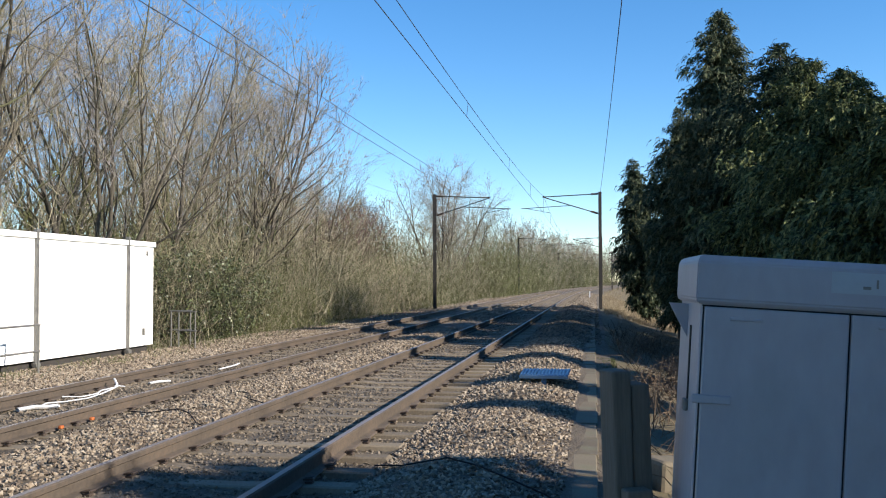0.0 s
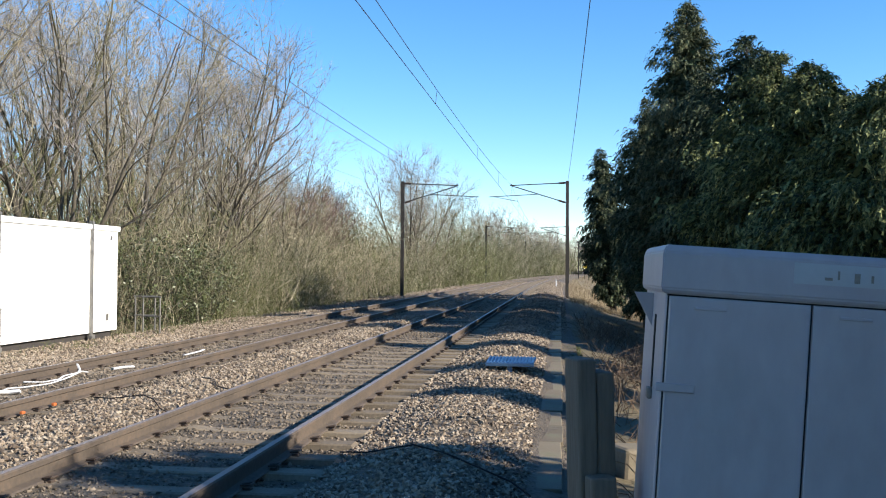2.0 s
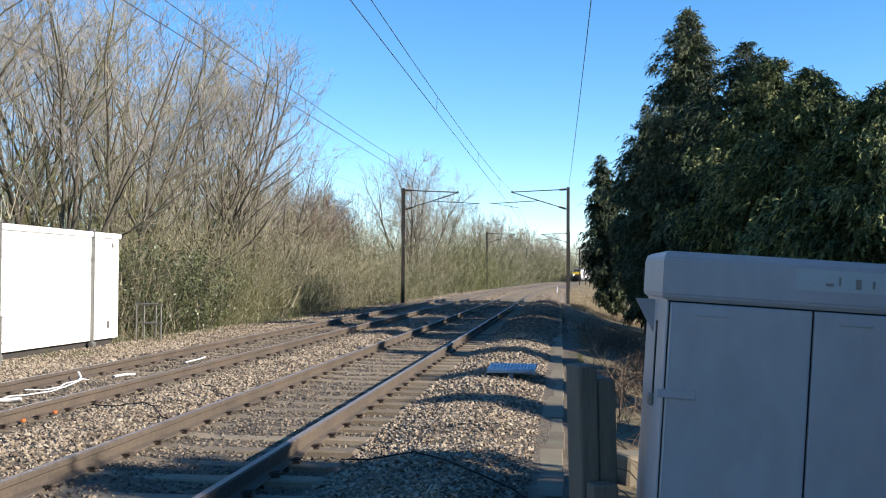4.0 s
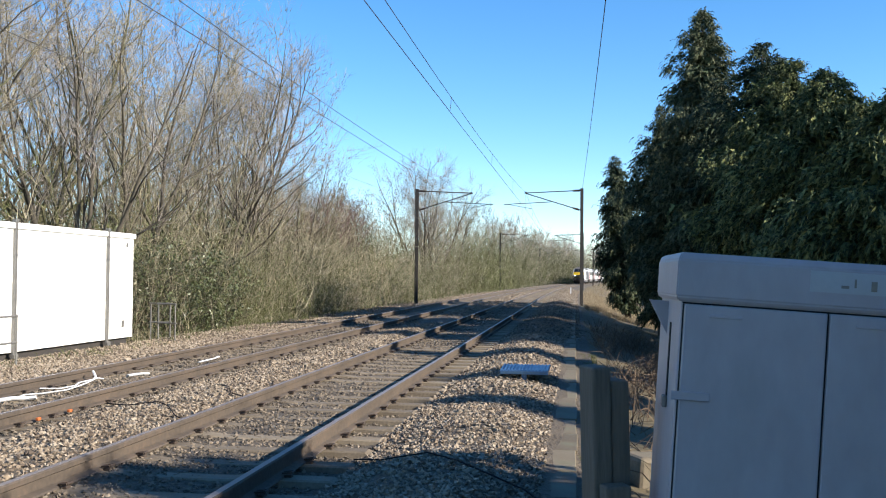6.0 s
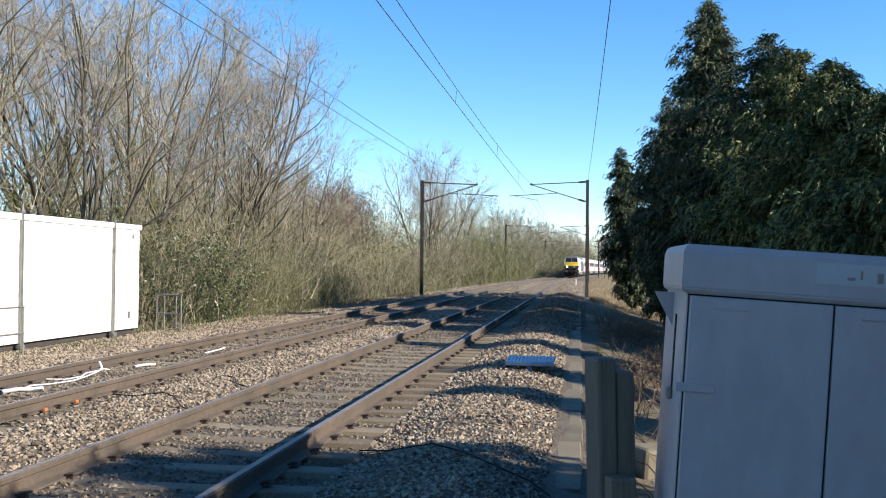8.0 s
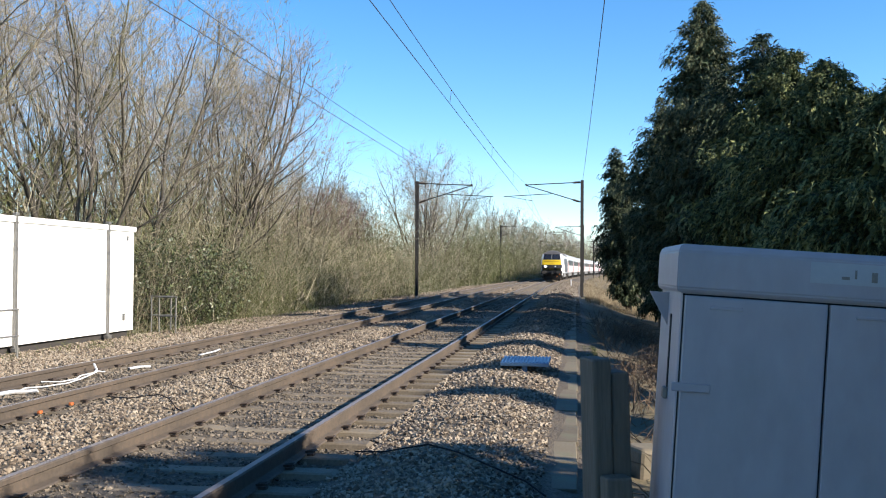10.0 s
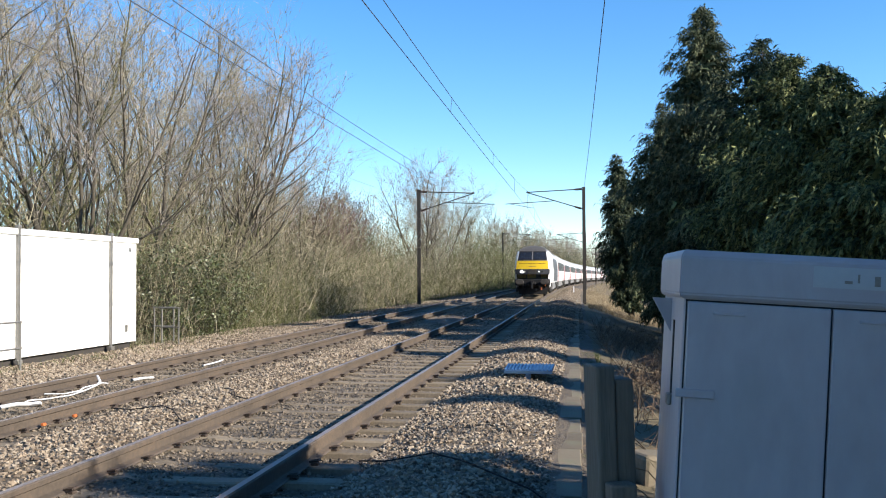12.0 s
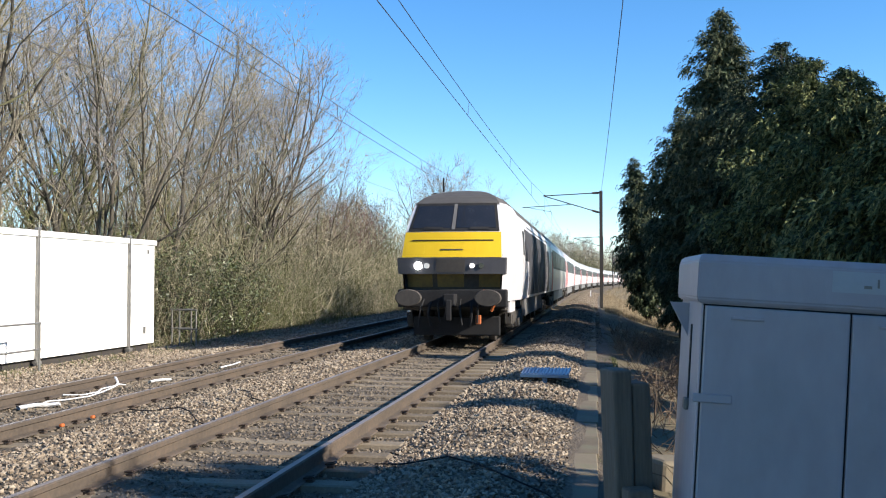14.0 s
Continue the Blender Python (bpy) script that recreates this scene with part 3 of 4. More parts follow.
def mast(y, side):
    """H-section mast with a cantilever over one track; side +1 stands right of the line and reaches left."""
    u = MAST_R if side > 0 else MAST_L
    root = thing("overhead_line_mast", "dark steel mast with cantilever arm carrying the overhead wires", "mast",
                 pose(u + float(bend(y)), y, 0, 0, 0, (0 if side > 0 else 180) - math.degrees(turn_at(y))), group="overhead line masts")
    col = boxes((-0.1, 0.1, -0.1, -0.085, -1.4, 7.0), (-0.1, 0.1, 0.085, 0.1, -1.4, 7.0), (-0.008, 0.008, -0.085, 0.085, -1.4, 7.0))
    part("column", col, M_DARKSTEEL, root)
    part("footing", boxes((-0.3, 0.3, -0.3, 0.3, -1.5, -0.42), bevel=0.03), M_SLAB, root)
    arm = part("top_tube", rods(((0, 0, 6.88), (-3.6, 0, 6.72), 0.03)), M_DARKSTEEL, root)
    part("insulator", rods(((-0.12, 0, 6.875), (-0.55, 0, 6.855), 0.065), sides=10), M_CLIP, arm)
    strut = part("bracket_tube", rods(((-0.05, 0, 5.62), (-3.5, 0, 6.70), 0.03)), M_DARKSTEEL, root)
    part("insulator", rods(((-0.15, 0, 5.65), (-0.55, 0, 5.775), 0.065), sides=10), M_CLIP, strut)
    reg = part("registration_arm", rods(((-1.9, 0, 6.16), (-4.9, 0, 6.0), 0.022)), M_DARKSTEEL, root)
    part("steady_arm", rods(((-4.6, 0, 6.0), (-3.1, 0, 5.72), 0.014)), M_DARKSTEEL, reg)
    part("wire_clamp", rods(((-3.5, -0.08, 6.75), (-3.5, 0.08, 6.75), 0.05)), M_DARKSTEEL, arm)
    return root


for my in MAST_Y[1:]:
    mast(my, 1)
    mast(my, -1)


def wire(name, label, us, z_mast, sag, r):
    """One wire strung from mast to mast; us: its side shift at each mast."""
    root = thing(name, label, "overhead wire")
    pts = []
    for i, (a, b) in enumerate(zip(MAST_Y, MAST_Y[1:])):
        for k in range(24):
            f = k / 24
            y = a + (b - a) * f
            pts.append((us[i] + (us[i + 1] - us[i]) * f + float(bend(y)), y, z_mast - 4 * sag * f * (1 - f)))
    v, f = strand(pts, r, 5)
    soup("strand", v, f, M_WIRE, root)
    return pts, root


cont, _ = wire("contact_wire", "thin dark contact wire over the near track", (-3.32, -3.1, -3.3, -3.1, -3.3), 5.72, 0.05, 0.0085)
mess, w = wire("catenary_wire", "thin dark catenary wire over the near track", (-3.25, -3.1, -3.1, -3.1, -3.1), 6.78, 0.75, 0.008)
cont2, _ = wire("contact_wire", "thin dark contact wire over the far track", (-6.95, -6.4, -6.6, -6.4, -6.6), 5.72, 0.05, 0.0085)
mess2, w2 = wire("catenary_wire", "thin dark catenary wire over the far track", (-6.74, -6.6, -6.5, -6.5, -6.5), 6.78, 0.75, 0.008)
for a, b, root in ((cont, mess, w), (cont2, mess2, w2)):
    for i in range(4, 60, 4):
        part("dropper", rods((a[i], b[i], 0.006), sides=5), M_WIRE, root)
wire("return_wire", "thin dark earth wire along the mast tops", (0.60, 0.45, 0.45, 0.45, 0.45), 7.02, 0.5, 0.0095)
wire("return_wire", "thin dark earth wire along the far mast tops", (-10.3, -10.15, -10.1, -10.1, -10.1), 6.28, 0.5, 0.008)


# ---- trees ----
def bare_tree(seed, height, stems, spread, limbs, subs, twigs, twiglets, droop=0.0, thick=1.0):
    """Segments of wood (trunk, limbs) and of twigs for a leafless tree: upright stems that fork and end in fine brooms."""
    rng = random.Random(seed)
    stem_lines, wood, fine = [], [], []

    def grow(p, d, length, r0, r1, n, wob, rise, out):
        pts = [(p.copy(), r0, d.copy())]
        for i in range(n):
            d = (d + Vector((rng.gauss(0, wob), rng.gauss(0, wob), rng.gauss(0, wob * 0.6) + rise))).normalized()
            q = p + d * (length / n)
            ra, rb = r0 + (r1 - r0) * i / n, r0 + (r1 - r0) * (i + 1) / n
            out.append((*p, *q, ra, rb))
            p = q
            pts.append((p.copy(), rb, d.copy()))
        return pts

    def side_dir(d, tilt):
        a = rng.uniform(0, 2 * math.pi)
        ref = Vector((math.cos(a), math.sin(a), rng.uniform(-0.2, 0.5)))
        ref = (ref - d * ref.dot(d)).normalized()
        return (d * math.cos(tilt) + ref * math.sin(tilt)).normalized()

    for s in range(stems):
        a = 2 * math.pi * (s + rng.uniform(-0.3, 0.3)) / stems
        lean = spread * rng.uniform(0.4, 1.2)
        d = Vector((math.cos(a) * lean, math.sin(a) * lean, 1)).normalized()
        hgt = height * rng.uniform(0.78, 1.0)
        r = 0.0095 * hgt * rng.uniform(0.75, 1.2)
        stem = grow(Vector((math.cos(a) * 0.2, math.sin(a) * 0.2, -0.3)), d, hgt, r, 0.012, 12, 0.085, 0.045, [])
        stem_lines.append(stem)
        for k in range(limbs):
            f = 0.25 + 0.74 * (k + rng.random()) / limbs
            p, rr, dn = stem[min(12, int(f * 12))]
            ln = hgt * (0.38 * (1 - f) ** 0.8 + 0.09) * rng.uniform(0.65, 1.2)
            limb = grow(p, side_dir(dn, rng.uniform(0.35, 0.8)), ln, max(0.013, rr * 0.6), 0.008, 6, 0.15, 0.075, wood)
            for j in range(subs):
                p2, r2, dd = limb[min(6, 2 + int(5 * rng.random() ** 0.8))]
                sub = grow(p2, side_dir(dd, rng.uniform(0.25, 0.8)), ln * rng.uniform(0.22, 0.42) + 0.35, max(0.008, r2 * 0.6), 0.006, 3, 0.17, 0.045, fine)
                for m in range(twigs):
                    p3, r3, d2 = sub[rng.randint(1, 3)]
                    tw = grow(p3, side_dir(d2, rng.uniform(0.2, 0.7)), rng.uniform(0.45, 1.0), 0.0062, 0.0045, 2, 0.14, 0.03 - droop, fine)
                    for q in range(twiglets):
                        p4, _, d3 = tw[rng.randint(0, 2)]
                        grow(p4, side_dir(d3, rng.uniform(0.2, 0.75)), rng.uniform(0.3, 0.7), 0.0052, 0.003, 1, 0.1, 0.03 - droop, fine)
    return stem_lines, wood, [(*s[:6], s[6] * thick, s[7] * thick) for s in fine]


def tree_proto(name, label, segs, bark, twig):
    stem_lines, wood, fine = segs
    root = thing(name, label, "tree", pose(0, 0, -200), group="bare trees along the line")
    for line in stem_lines:
        v, f = strand([q[0] for q in line], [q[1] for q in line], 7)
        soup("stem", v, f, bark, root, smooth=True)
    v, f = tubes(wood, 4)
    tagged(soup("branchwork", v, f, bark, root, smooth=True), kind="stuff")
    v, f = spikes(fine)
    tagged(soup("crown", v, f, twig, root), kind="stuff")
    return root


def place(proto, x, y, z, scale, turn, first):
    """Stand the prototype itself first, then copies of it."""
    m = pose(x, y, z, 0, 0, turn)
    ob = proto if first else copy_thing(proto, m)
    ob.matrix_basis = m @ Matrix.Diagonal((scale, scale, scale, 1))
    return ob


TREES = [
    tree_proto("bare_willow", "tall leafless willow with upright pale straw twigs", bare_tree(11, 13.5, 5, 0.24, 10, 6, 5, 3), M_BARK_MOSS, M_TWIG),
    tree_proto("bare_willow", "tall leafless willow with upright pale straw twigs", bare_tree(12, 13.0, 5, 0.26, 10, 6, 5, 3), M_BARK, M_TWIG),
    tree_proto("bare_alder", "slender leafless tree with fine grey twigs", bare_tree(13, 12.5, 5, 0.22, 10, 6, 5, 3), M_BARK, M_TWIG_GREY),
    tree_proto("bare_birch", "leafless thicket tree with purplish brown twigs", bare_tree(14, 9.0, 5, 0.3, 8, 6, 6, 3), M_BARK, M_TWIG_RED),
    tree_proto("bare_tree", "far leafless tree with a rounded grey crown", bare_tree(15, 11.8, 3, 0.28, 9, 6, 4, 2, thick=1.8), M_BARK, M_TWIG_GREY),
    tree_proto("bare_tree", "far leafless tree with a straw-coloured crown", bare_tree(16, 11.0, 3, 0.26, 9, 6, 4, 2, thick=1.8), M_BARK_MOSS, M_TWIG),
]
used = set()


def plant(kind, x, y, scale, turn):
    z = float(ground_z(x - float(bend(y)), y)) - 0.05
    ob = place(TREES[kind], x, y, z, scale, turn, kind not in used)
    used.add(kind)
    return ob


rng = random.Random(7)
# the near wood left of the line
for x, y, k, s in ((-15.5, 18.5, 0, 1.0), (-17.5, 22.5, 1, 1.05), (-15.0, 27.5, 2, 0.98), (-18.0, 30.0, 0, 1.02), (-15.4, 33.0, 1, 1.0),
                   (-17.0, 37.5, 0, 1.05), (-15.6, 41.0, 2, 1.05), (-16.0, 45.0, 1, 1.12), (-18.5, 48.0, 0, 1.12), (-16.3, 49.5, 2, 1.14),
                   (-22.0, 34.0, 2, 1.05), (-20.5, 18.0, 2, 1.1), (-23.0, 52.0, 2, 1.0), (-19.5, 40.0, 1, 1.1), (-21.0, 26.0, 1, 1.1), (-26.0, 30.0, 0, 1.1), (-25.0, 43.0, 2, 1.05),
                   (-28.0, 37.0, 1, 1.15), (-24.5, 57.0, 2, 0.85), (-15.6, 53.5, 1, 0.78)):
    plant(k, x, y, s, rng.uniform(0, 360))
for x, y, s in ((-17.5, 57.0, 0.92), (-16.0, 62.0, 0.86), (-18.0, 66.0, 0.88), (-16.5, 72.0, 0.82), (-19.0, 78.0, 0.88), (-22.0, 62.0, 0.95)):
    plant(3, x, y, s, rng.uniform(0, 360))
for x, y, k, s in ((-13.6, 88.0, 2, 1.12), (-14.6, 96.0, 1, 1.1), (-15.0, 103.0, 0, 0.95), (-14.0, 112.0, 1, 0.9)):
    plant(k, x, y, s, rng.uniform(0, 360))
for i in range(58):
    y = 122 + i * 8.5 + rng.uniform(-3, 3)
    plant(4 + i % 2, -15.5 + float(bend(y)) + rng.uniform(-4, 2), y, rng.uniform(0.9, 1.15) * (1.0 + min(0.2, (y - 122) / 400) + 0.15 * min(1.0, max(0.0, (y - 210) / 150))), rng.uniform(0, 360))
for i in range(17):
    y = 250 + i * 20 + rng.uniform(-6, 6)
    plant(4 + i % 2, 9.0 + float(bend(y)) + rng.uniform(-2, 3), y, rng.uniform(0.95, 1.2), rng.uniform(0, 360))


# ---- brush ----
def brush(seed, w, h, stems, leaves, leaf_size):
    """A thicket: many thin arching canes, side twigs and sparse small leaves."""
    rng = np.random.default_rng(seed)
    segs = []
    tips = []
    for i in range(stems):
        p = np.array([rng.normal(0, w * 0.38), rng.normal(0, w * 0.38), -0.1])
        d = np.array([rng.normal(0, 0.32), rng.normal(0, 0.32), 1.0])
        ln = h * rng.uniform(0.45, 1.05)
        r = rng.uniform(0.005, 0.013)
        for k in range(4):
            d = d + rng.normal(0, 0.17, 3)
            d /= np.linalg.norm(d)
            q = p + d * ln / 4
            segs.append((*p, *q, r * (1 - k * 0.2), r * (0.8 - k * 0.2)))
            for j in range(2):
                e = d * 0.7 + rng.normal(0, 0.5, 3)
                e /= np.linalg.norm(e)
                s = p + (q - p) * rng.random()
                t = s + e * rng.uniform(0.2, 0.75)
                segs.append((*s, *t, 0.006, 0.003))
                tips.append(t)
            p = q
    tips = np.array(tips)
    n = leaves
    c = tips[rng.integers(0, len(tips), n)] + rng.normal(0, 0.10, (n, 3))
    a = rng.normal(0, 1, (n, 3))
    a /= np.linalg.norm(a, axis=1)[:, None]
    b = np.cross(a, rng.normal(0, 1, (n, 3)))
    b /= np.linalg.norm(b, axis=1)[:, None]
    s = leaf_size * rng.uniform(0.6, 1.4, (n, 1))
    lv = np.stack([c - a * s, c + b * s * 0.5, c + a * s, c - b * s * 0.5], 1).reshape(-1, 3)
    lf = (np.arange(n) * 4)[:, None] + np.array([[0, 1, 2, 3]])
    return segs, lv, lf


def brush_proto(name, label, data, cane, leaf):
    segs, lv, lf = data
    root = thing(name, label, "bush", pose(0, 0, -200), group="thicket along the line")
    v, f = spikes([(*q[:6], q[6] * 1.15, 0) for q in segs])
    soup("cane_tangle", v, f, cane, root)
    soup("foliage", lv, lf, leaf, root)
    return root


BRUSH = [
    brush_proto("thicket_bush", "dense olive-brown thicket of thin winter canes", brush(21, 2.6, 3.6, 230, 1900, 0.022), M_BRUSH, M_BRUSH),
    brush_proto("thicket_bush", "dense olive-brown thicket of thin winter canes", brush(22, 2.8, 4.4, 230, 900, 0.022), M_TWIG, M_BRUSH),
    brush_proto("ivy_bush", "dark green ivy-grown bush", brush(23, 2.4, 3.2, 120, 6000, 0.05), M_BARK, M_IVY),
]
seen_bush = set()


def bush(kind, x, y, s, turn):
    z = float(ground_z(x - float(bend(y)), y)) - 0.05
    m = pose(x, y, z, 0, 0, turn)
    ob = BRUSH[kind] if kind not in seen_bush else copy_thing(BRUSH[kind], m)
    ob.matrix_basis = m @ Matrix.Diagonal((s, s, s, 1))
    seen_bush.add(kind)


for i in range(30):
    y = 28 + i * 2.2 + rng.uniform(-0.6, 0.6)
    bush(0 if i % 2 else 1, -13.2 + rng.uniform(-0.7, 0.5), y, rng.uniform(0.85, 1.15), rng.uniform(0, 360))
for i in range(20):
    y = 20 + i * 3.6 + rng.uniform(-0.8, 0.8)
    bush(i % 2, -16.6 - (2.6 if y < 30 else 0) + rng.uniform(-1.0, 0.8), y, rng.uniform(1.5, 2.05), rng.uniform(0, 360))
for i in range(16):
    y = 22 + i * 5.0 + rng.uniform(-1.5, 1.5)
    bush(1, -22.0 + rng.uniform(-2.0, 1.5), y, rng.uniform(1.9, 2.5), rng.uniform(0, 360))
for x, y, s in ((-14.0, 28.6, 1.0), (-13.8, 30.0, 1.1), (-13.0, 31.4, 0.95), (-13.6, 33.0, 0.9), (-15.4, 29.2, 1.2)):
    bush(2, x, y, s, rng.uniform(0, 360))
for i in range(40):
    y = 92 + i * 6.5 + rng.uniform(-1.5, 1.5)
    bush(0 if i % 3 else 1, -13.0 + float(bend(y)) + rng.uniform(-1.0, 0.6), y, rng.uniform(1.8, 2.5) * (1.0 if y < 220 else 1.15), rng.uniform(0, 360))


# ---- conifers ----
def conifer(seed, height, radius, branches, per, segs, full, size):
    """Ragged ascending branches of a cypress, hung with drooping sprays of many small scale-leaved blades."""
    rng = np.random.default_rng(seed)
    cs, ds, fs = [], [], []
    foot = 0.1 if seed < 40 else 0.5
    for i in range(branches):
        f = 0.07 + 0.93 * ((i + rng.random()) / branches) ** 0.95
        a = i * 2.4 + rng.normal(0, 0.5)
        lump = 1 + 0.18 * math.sin(a * 2 + f * 9 + seed) + 0.14 * math.sin(a * 3 - f * 17)
        ln = radius * (1 - f ** full) ** 0.85 * min(1.0, foot + 2.0 * f) * rng.uniform(0.6, 1.15) * lump + 0.10
        out = np.array([math.cos(a), math.sin(a), 0.0])
        rise = rng.uniform(0.25, 0.7) * ln * (0.5 + f)
        tip = out * ln + np.array([0, 0, f * height + rise * 0.5])
        segs.append((0, 0, f * height, *(tip * np.array([0.8, 0.8, 1]) + np.array([0, 0, -0.02])), 0.03, 0.008))
        n = int(per * 0.62 * (0.35 + ln / radius))
        t = 1 - 0.7 * rng.random(n) ** 1.5
        w = 0.08 * ln + 0.07
        c = out * (ln * t)[:, None] + rng.normal(0, 1, (n, 3)) * np.array([w, w, w * 0.7])
        c[:, 2] += f * height + rise * t - 0.8 * rise * t ** 3
        cs.append(c)
        fs.append(np.full((n, 1), 1.0 - 0.55 * f ** 3))
        ds.append(out * 0.7 + np.array([0, 0, 0.1 + 0.8 * f ** 6]) + rng.normal(0, 0.3, (n, 3)))
    c, d = np.concatenate(cs), np.concatenate(ds)
    d /= np.linalg.norm(d, axis=1)[:, None]
    n = len(c)
    c[:, 2] = np.clip(c[:, 2], 0.1, height * 1.04)
    side = np.cross(d, rng.normal(0, 1, (n, 3)))
    side /= np.linalg.norm(side, axis=1)[:, None]
    step = size * rng.uniform(0.055, 0.12, (n, 1)) * np.concatenate(fs)
    verts = []
    p, e = c, d
    for k in range(5):
        e = e + np.array([0, 0, -0.42]) + rng.normal(0, 0.12, (n, 3))
        e /= np.linalg.norm(e, axis=1)[:, None]
        q = p + e * step
        for sgn in (-1, 1):
            tip = q + (e * 0.5 + sgn * side * (0.95 - 0.14 * k) + rng.normal(0, 0.2, (n, 3))) * step
            verts.append(np.stack([p, q + e * step * 0.35, tip], 1).reshape(-1, 3))
        p = q
    m = branches * 40
    h = rng.uniform(0.05, 0.93, m)
    wide = radius * (1 - h ** full) ** 0.85 * np.minimum(1.0, foot + 2.0 * h) * 0.7 * np.sqrt(rng.random(m))
    ang = rng.uniform(0, 2 * math.pi, m)
    core = np.stack([wide * np.cos(ang), wide * np.sin(ang), h * height], -1)
    verts.append((core[:, None] + rng.normal(0, 0.10, (m, 3, 3))).reshape(-1, 3))
    verts = np.concatenate(verts)
    return verts, np.arange(len(verts)).reshape(-1, 3)


def conifer_tree(seed, x, y, height, radius, branches, per, mat, label, full=1.7, size=1.6, lean=0.0):
    u = x - float(bend(y))
    root = thing("conifer", label, "tree", pose(x, y, float(ground_z(u, y)) - 0.1, 0, lean, 0), group="row of conifers")
    segs = [(0, 0, -0.3, 0.02, 0.0, height * 0.5, 0.2, 0.12), (0.02, 0, height * 0.5, 0, 0, height * 0.97, 0.12, 0.02)]
    v, fc = conifer(seed, height, radius, branches, per, segs, full, size)
    soup("crown", v, fc, mat, root)
    v, fc = tubes(segs, 5)
    soup("trunk", v, fc, M_BARK, root, smooth=True)
    return root


DARK = "tall dense dark green conifer with drooping sprays"
WARM = "broad conifer with yellowish green drooping sprays"
for seed, x, y, h, r, n, per, mat in ((31, 5.15, 41.0, 13.8, 3.5, 190, 260, M_CONIFER), (32, 6.8, 37.0, 11.5, 2.9, 130, 220, M_CONIFER),
                                      (33, 6.6, 31.5, 9.6, 2.8, 120, 230, M_CONIFER_WARM), (34, 6.7, 27.2, 8.4, 2.8, 115, 230, M_CONIFER_WARM),
                                      (35, 7.3, 23.0, 7.1, 2.7, 100, 220, M_CONIFER_WARM), (36, 3.1, 57.5, 9.5, 1.75, 110, 130, M_CONIFER),
                                      # 37 and 38 fill in behind the tall one, added to shade the train
                                      (37, 5.3, 47.5, 11.4, 2.6, 110, 170, M_CONIFER), (38, 5.2, 53.5, 10.6, 2.3, 100, 150, M_CONIFER), (39, 3.9, 45.0, 10.4, 2.1, 110, 170, M_CONIFER)):
    conifer_tree(seed, x, y, h, r, n, per, mat, DARK if mat is M_CONIFER else WARM, 1.2 if seed == 31 else 1.6 if seed > 35 else 2.4, 0.95, -5.0 if seed == 36 else 0.0)
# row goes on past the cabinet, unseen beside the camera, added for its shade
for seed, x, y, h, r in ((41, 6.6, 4.9, 5.1, 2.1), (42, 6.4, 2.0, 6.1, 2.4), (43, 6.6, -2.0, 7.4, 2.9), (44, 9.0, 3.4, 5.6, 2.2),
                         (45, 7.5, 9.9, 5.7, 1.3), (46, 7.6, 12.9, 5.9, 1.3), (47, 8.0, 17.4, 7.2, 1.4),
                         # second row hidden behind the first, added to close gaps in its shadow
                         (51, 11.5, 22.0, 10.0, 2.8), (52, 11.5, 25.8, 11.0, 3.3), (53, 13.6, 30.0, 12.0, 3.2), (54, 11.2, 35.5, 9.6, 3.2),
                         (55, 10.4, 41.5, 11.2, 3.1), (56, 9.8, 47.5, 11.8, 3.1)):
    conifer_tree(seed, x, y, h, r, 85, 65, M_CONIFER_WARM, WARM, 1.1 if seed in (45, 46, 47) else 1.8)


# ---- grass, brambles and litter ----
def tufts(name, label, category, u0, u1, y0, y1, count, blade, height, mat, seed, flat=0.35, dense=None):
    """Many bent blades; each is a thin three-sided spike."""
    rng = np.random.default_rng(seed)
    u, y = rng.uniform(u0, u1, count), rng.uniform(y0, y1, count)
    if dense is not None:
        keep = rng.random(count) < dense(u, y)
        u, y = u[keep], y[keep]
    n = len(u)
    z = ground_z(u, y) - 0.06
    p = np.stack([u + bend(y), y, z], -1)
    d = np.stack([rng.normal(0, flat, n), rng.normal(0, flat, n), np.ones(n)], -1)
    d /= np.linalg.norm(d, axis=1)[:, None]
    h = height * rng.uniform(0.4, 1.2, (n, 1))
    q = p + d * h * 0.6
    t = q + (d + np.stack([rng.normal(0, 0.5, n), rng.normal(0, 0.5, n), np.full(n, -0.5)], -1)) * h * 0.45
    w = np.full(n, blade)
    segs = np.concatenate([np.column_stack([p, q, w, w * 0.8]), np.column_stack([q, t, w * 0.8, w * 0.2])])
    v, f = tubes(segs, 3)
    return tagged(soup(name, v, f, mat), label, category, kind="stuff")


def clumpy(u, y):
    return np.clip(0.45 + 0.6 * np.sin(u * 2.1 + y * 0.7) * np.sin(y * 1.3 - u), 0.05, 1)


tufts("dry_grass", "pale dry winter grass on the bank", "grass", 0.6, 6.0, 52, 115, 26000, 0.010, 0.34, M_DRYGRASS, 51, dense=clumpy)
tufts("dry_grass", "pale dry winter grass on the bank", "grass", 0.6, 9.0, 100, 300, 7000, 0.012, 0.7, M_DRYGRASS, 52, dense=clumpy)
tufts("brambles", "tangle of dead brown brambles under the conifers", "brambles", 0.55, 5.0, 5, 34, 6500, 0.006, 0.75, M_BRAMBLE, 53, flat=0.8, dense=clumpy)
tufts("rough_grass", "rough olive grass at the ballast edge", "grass", -12.8, -10.0, 12, 90, 7000, 0.006, 0.3, M_BRUSH, 54, dense=clumpy)
tufts("moss_grass", "short yellow-green grass beside the trough", "grass", 0.06, 0.45, 6.0, 22, 2600, 0.004, 0.10, M_BRUSH, 55)


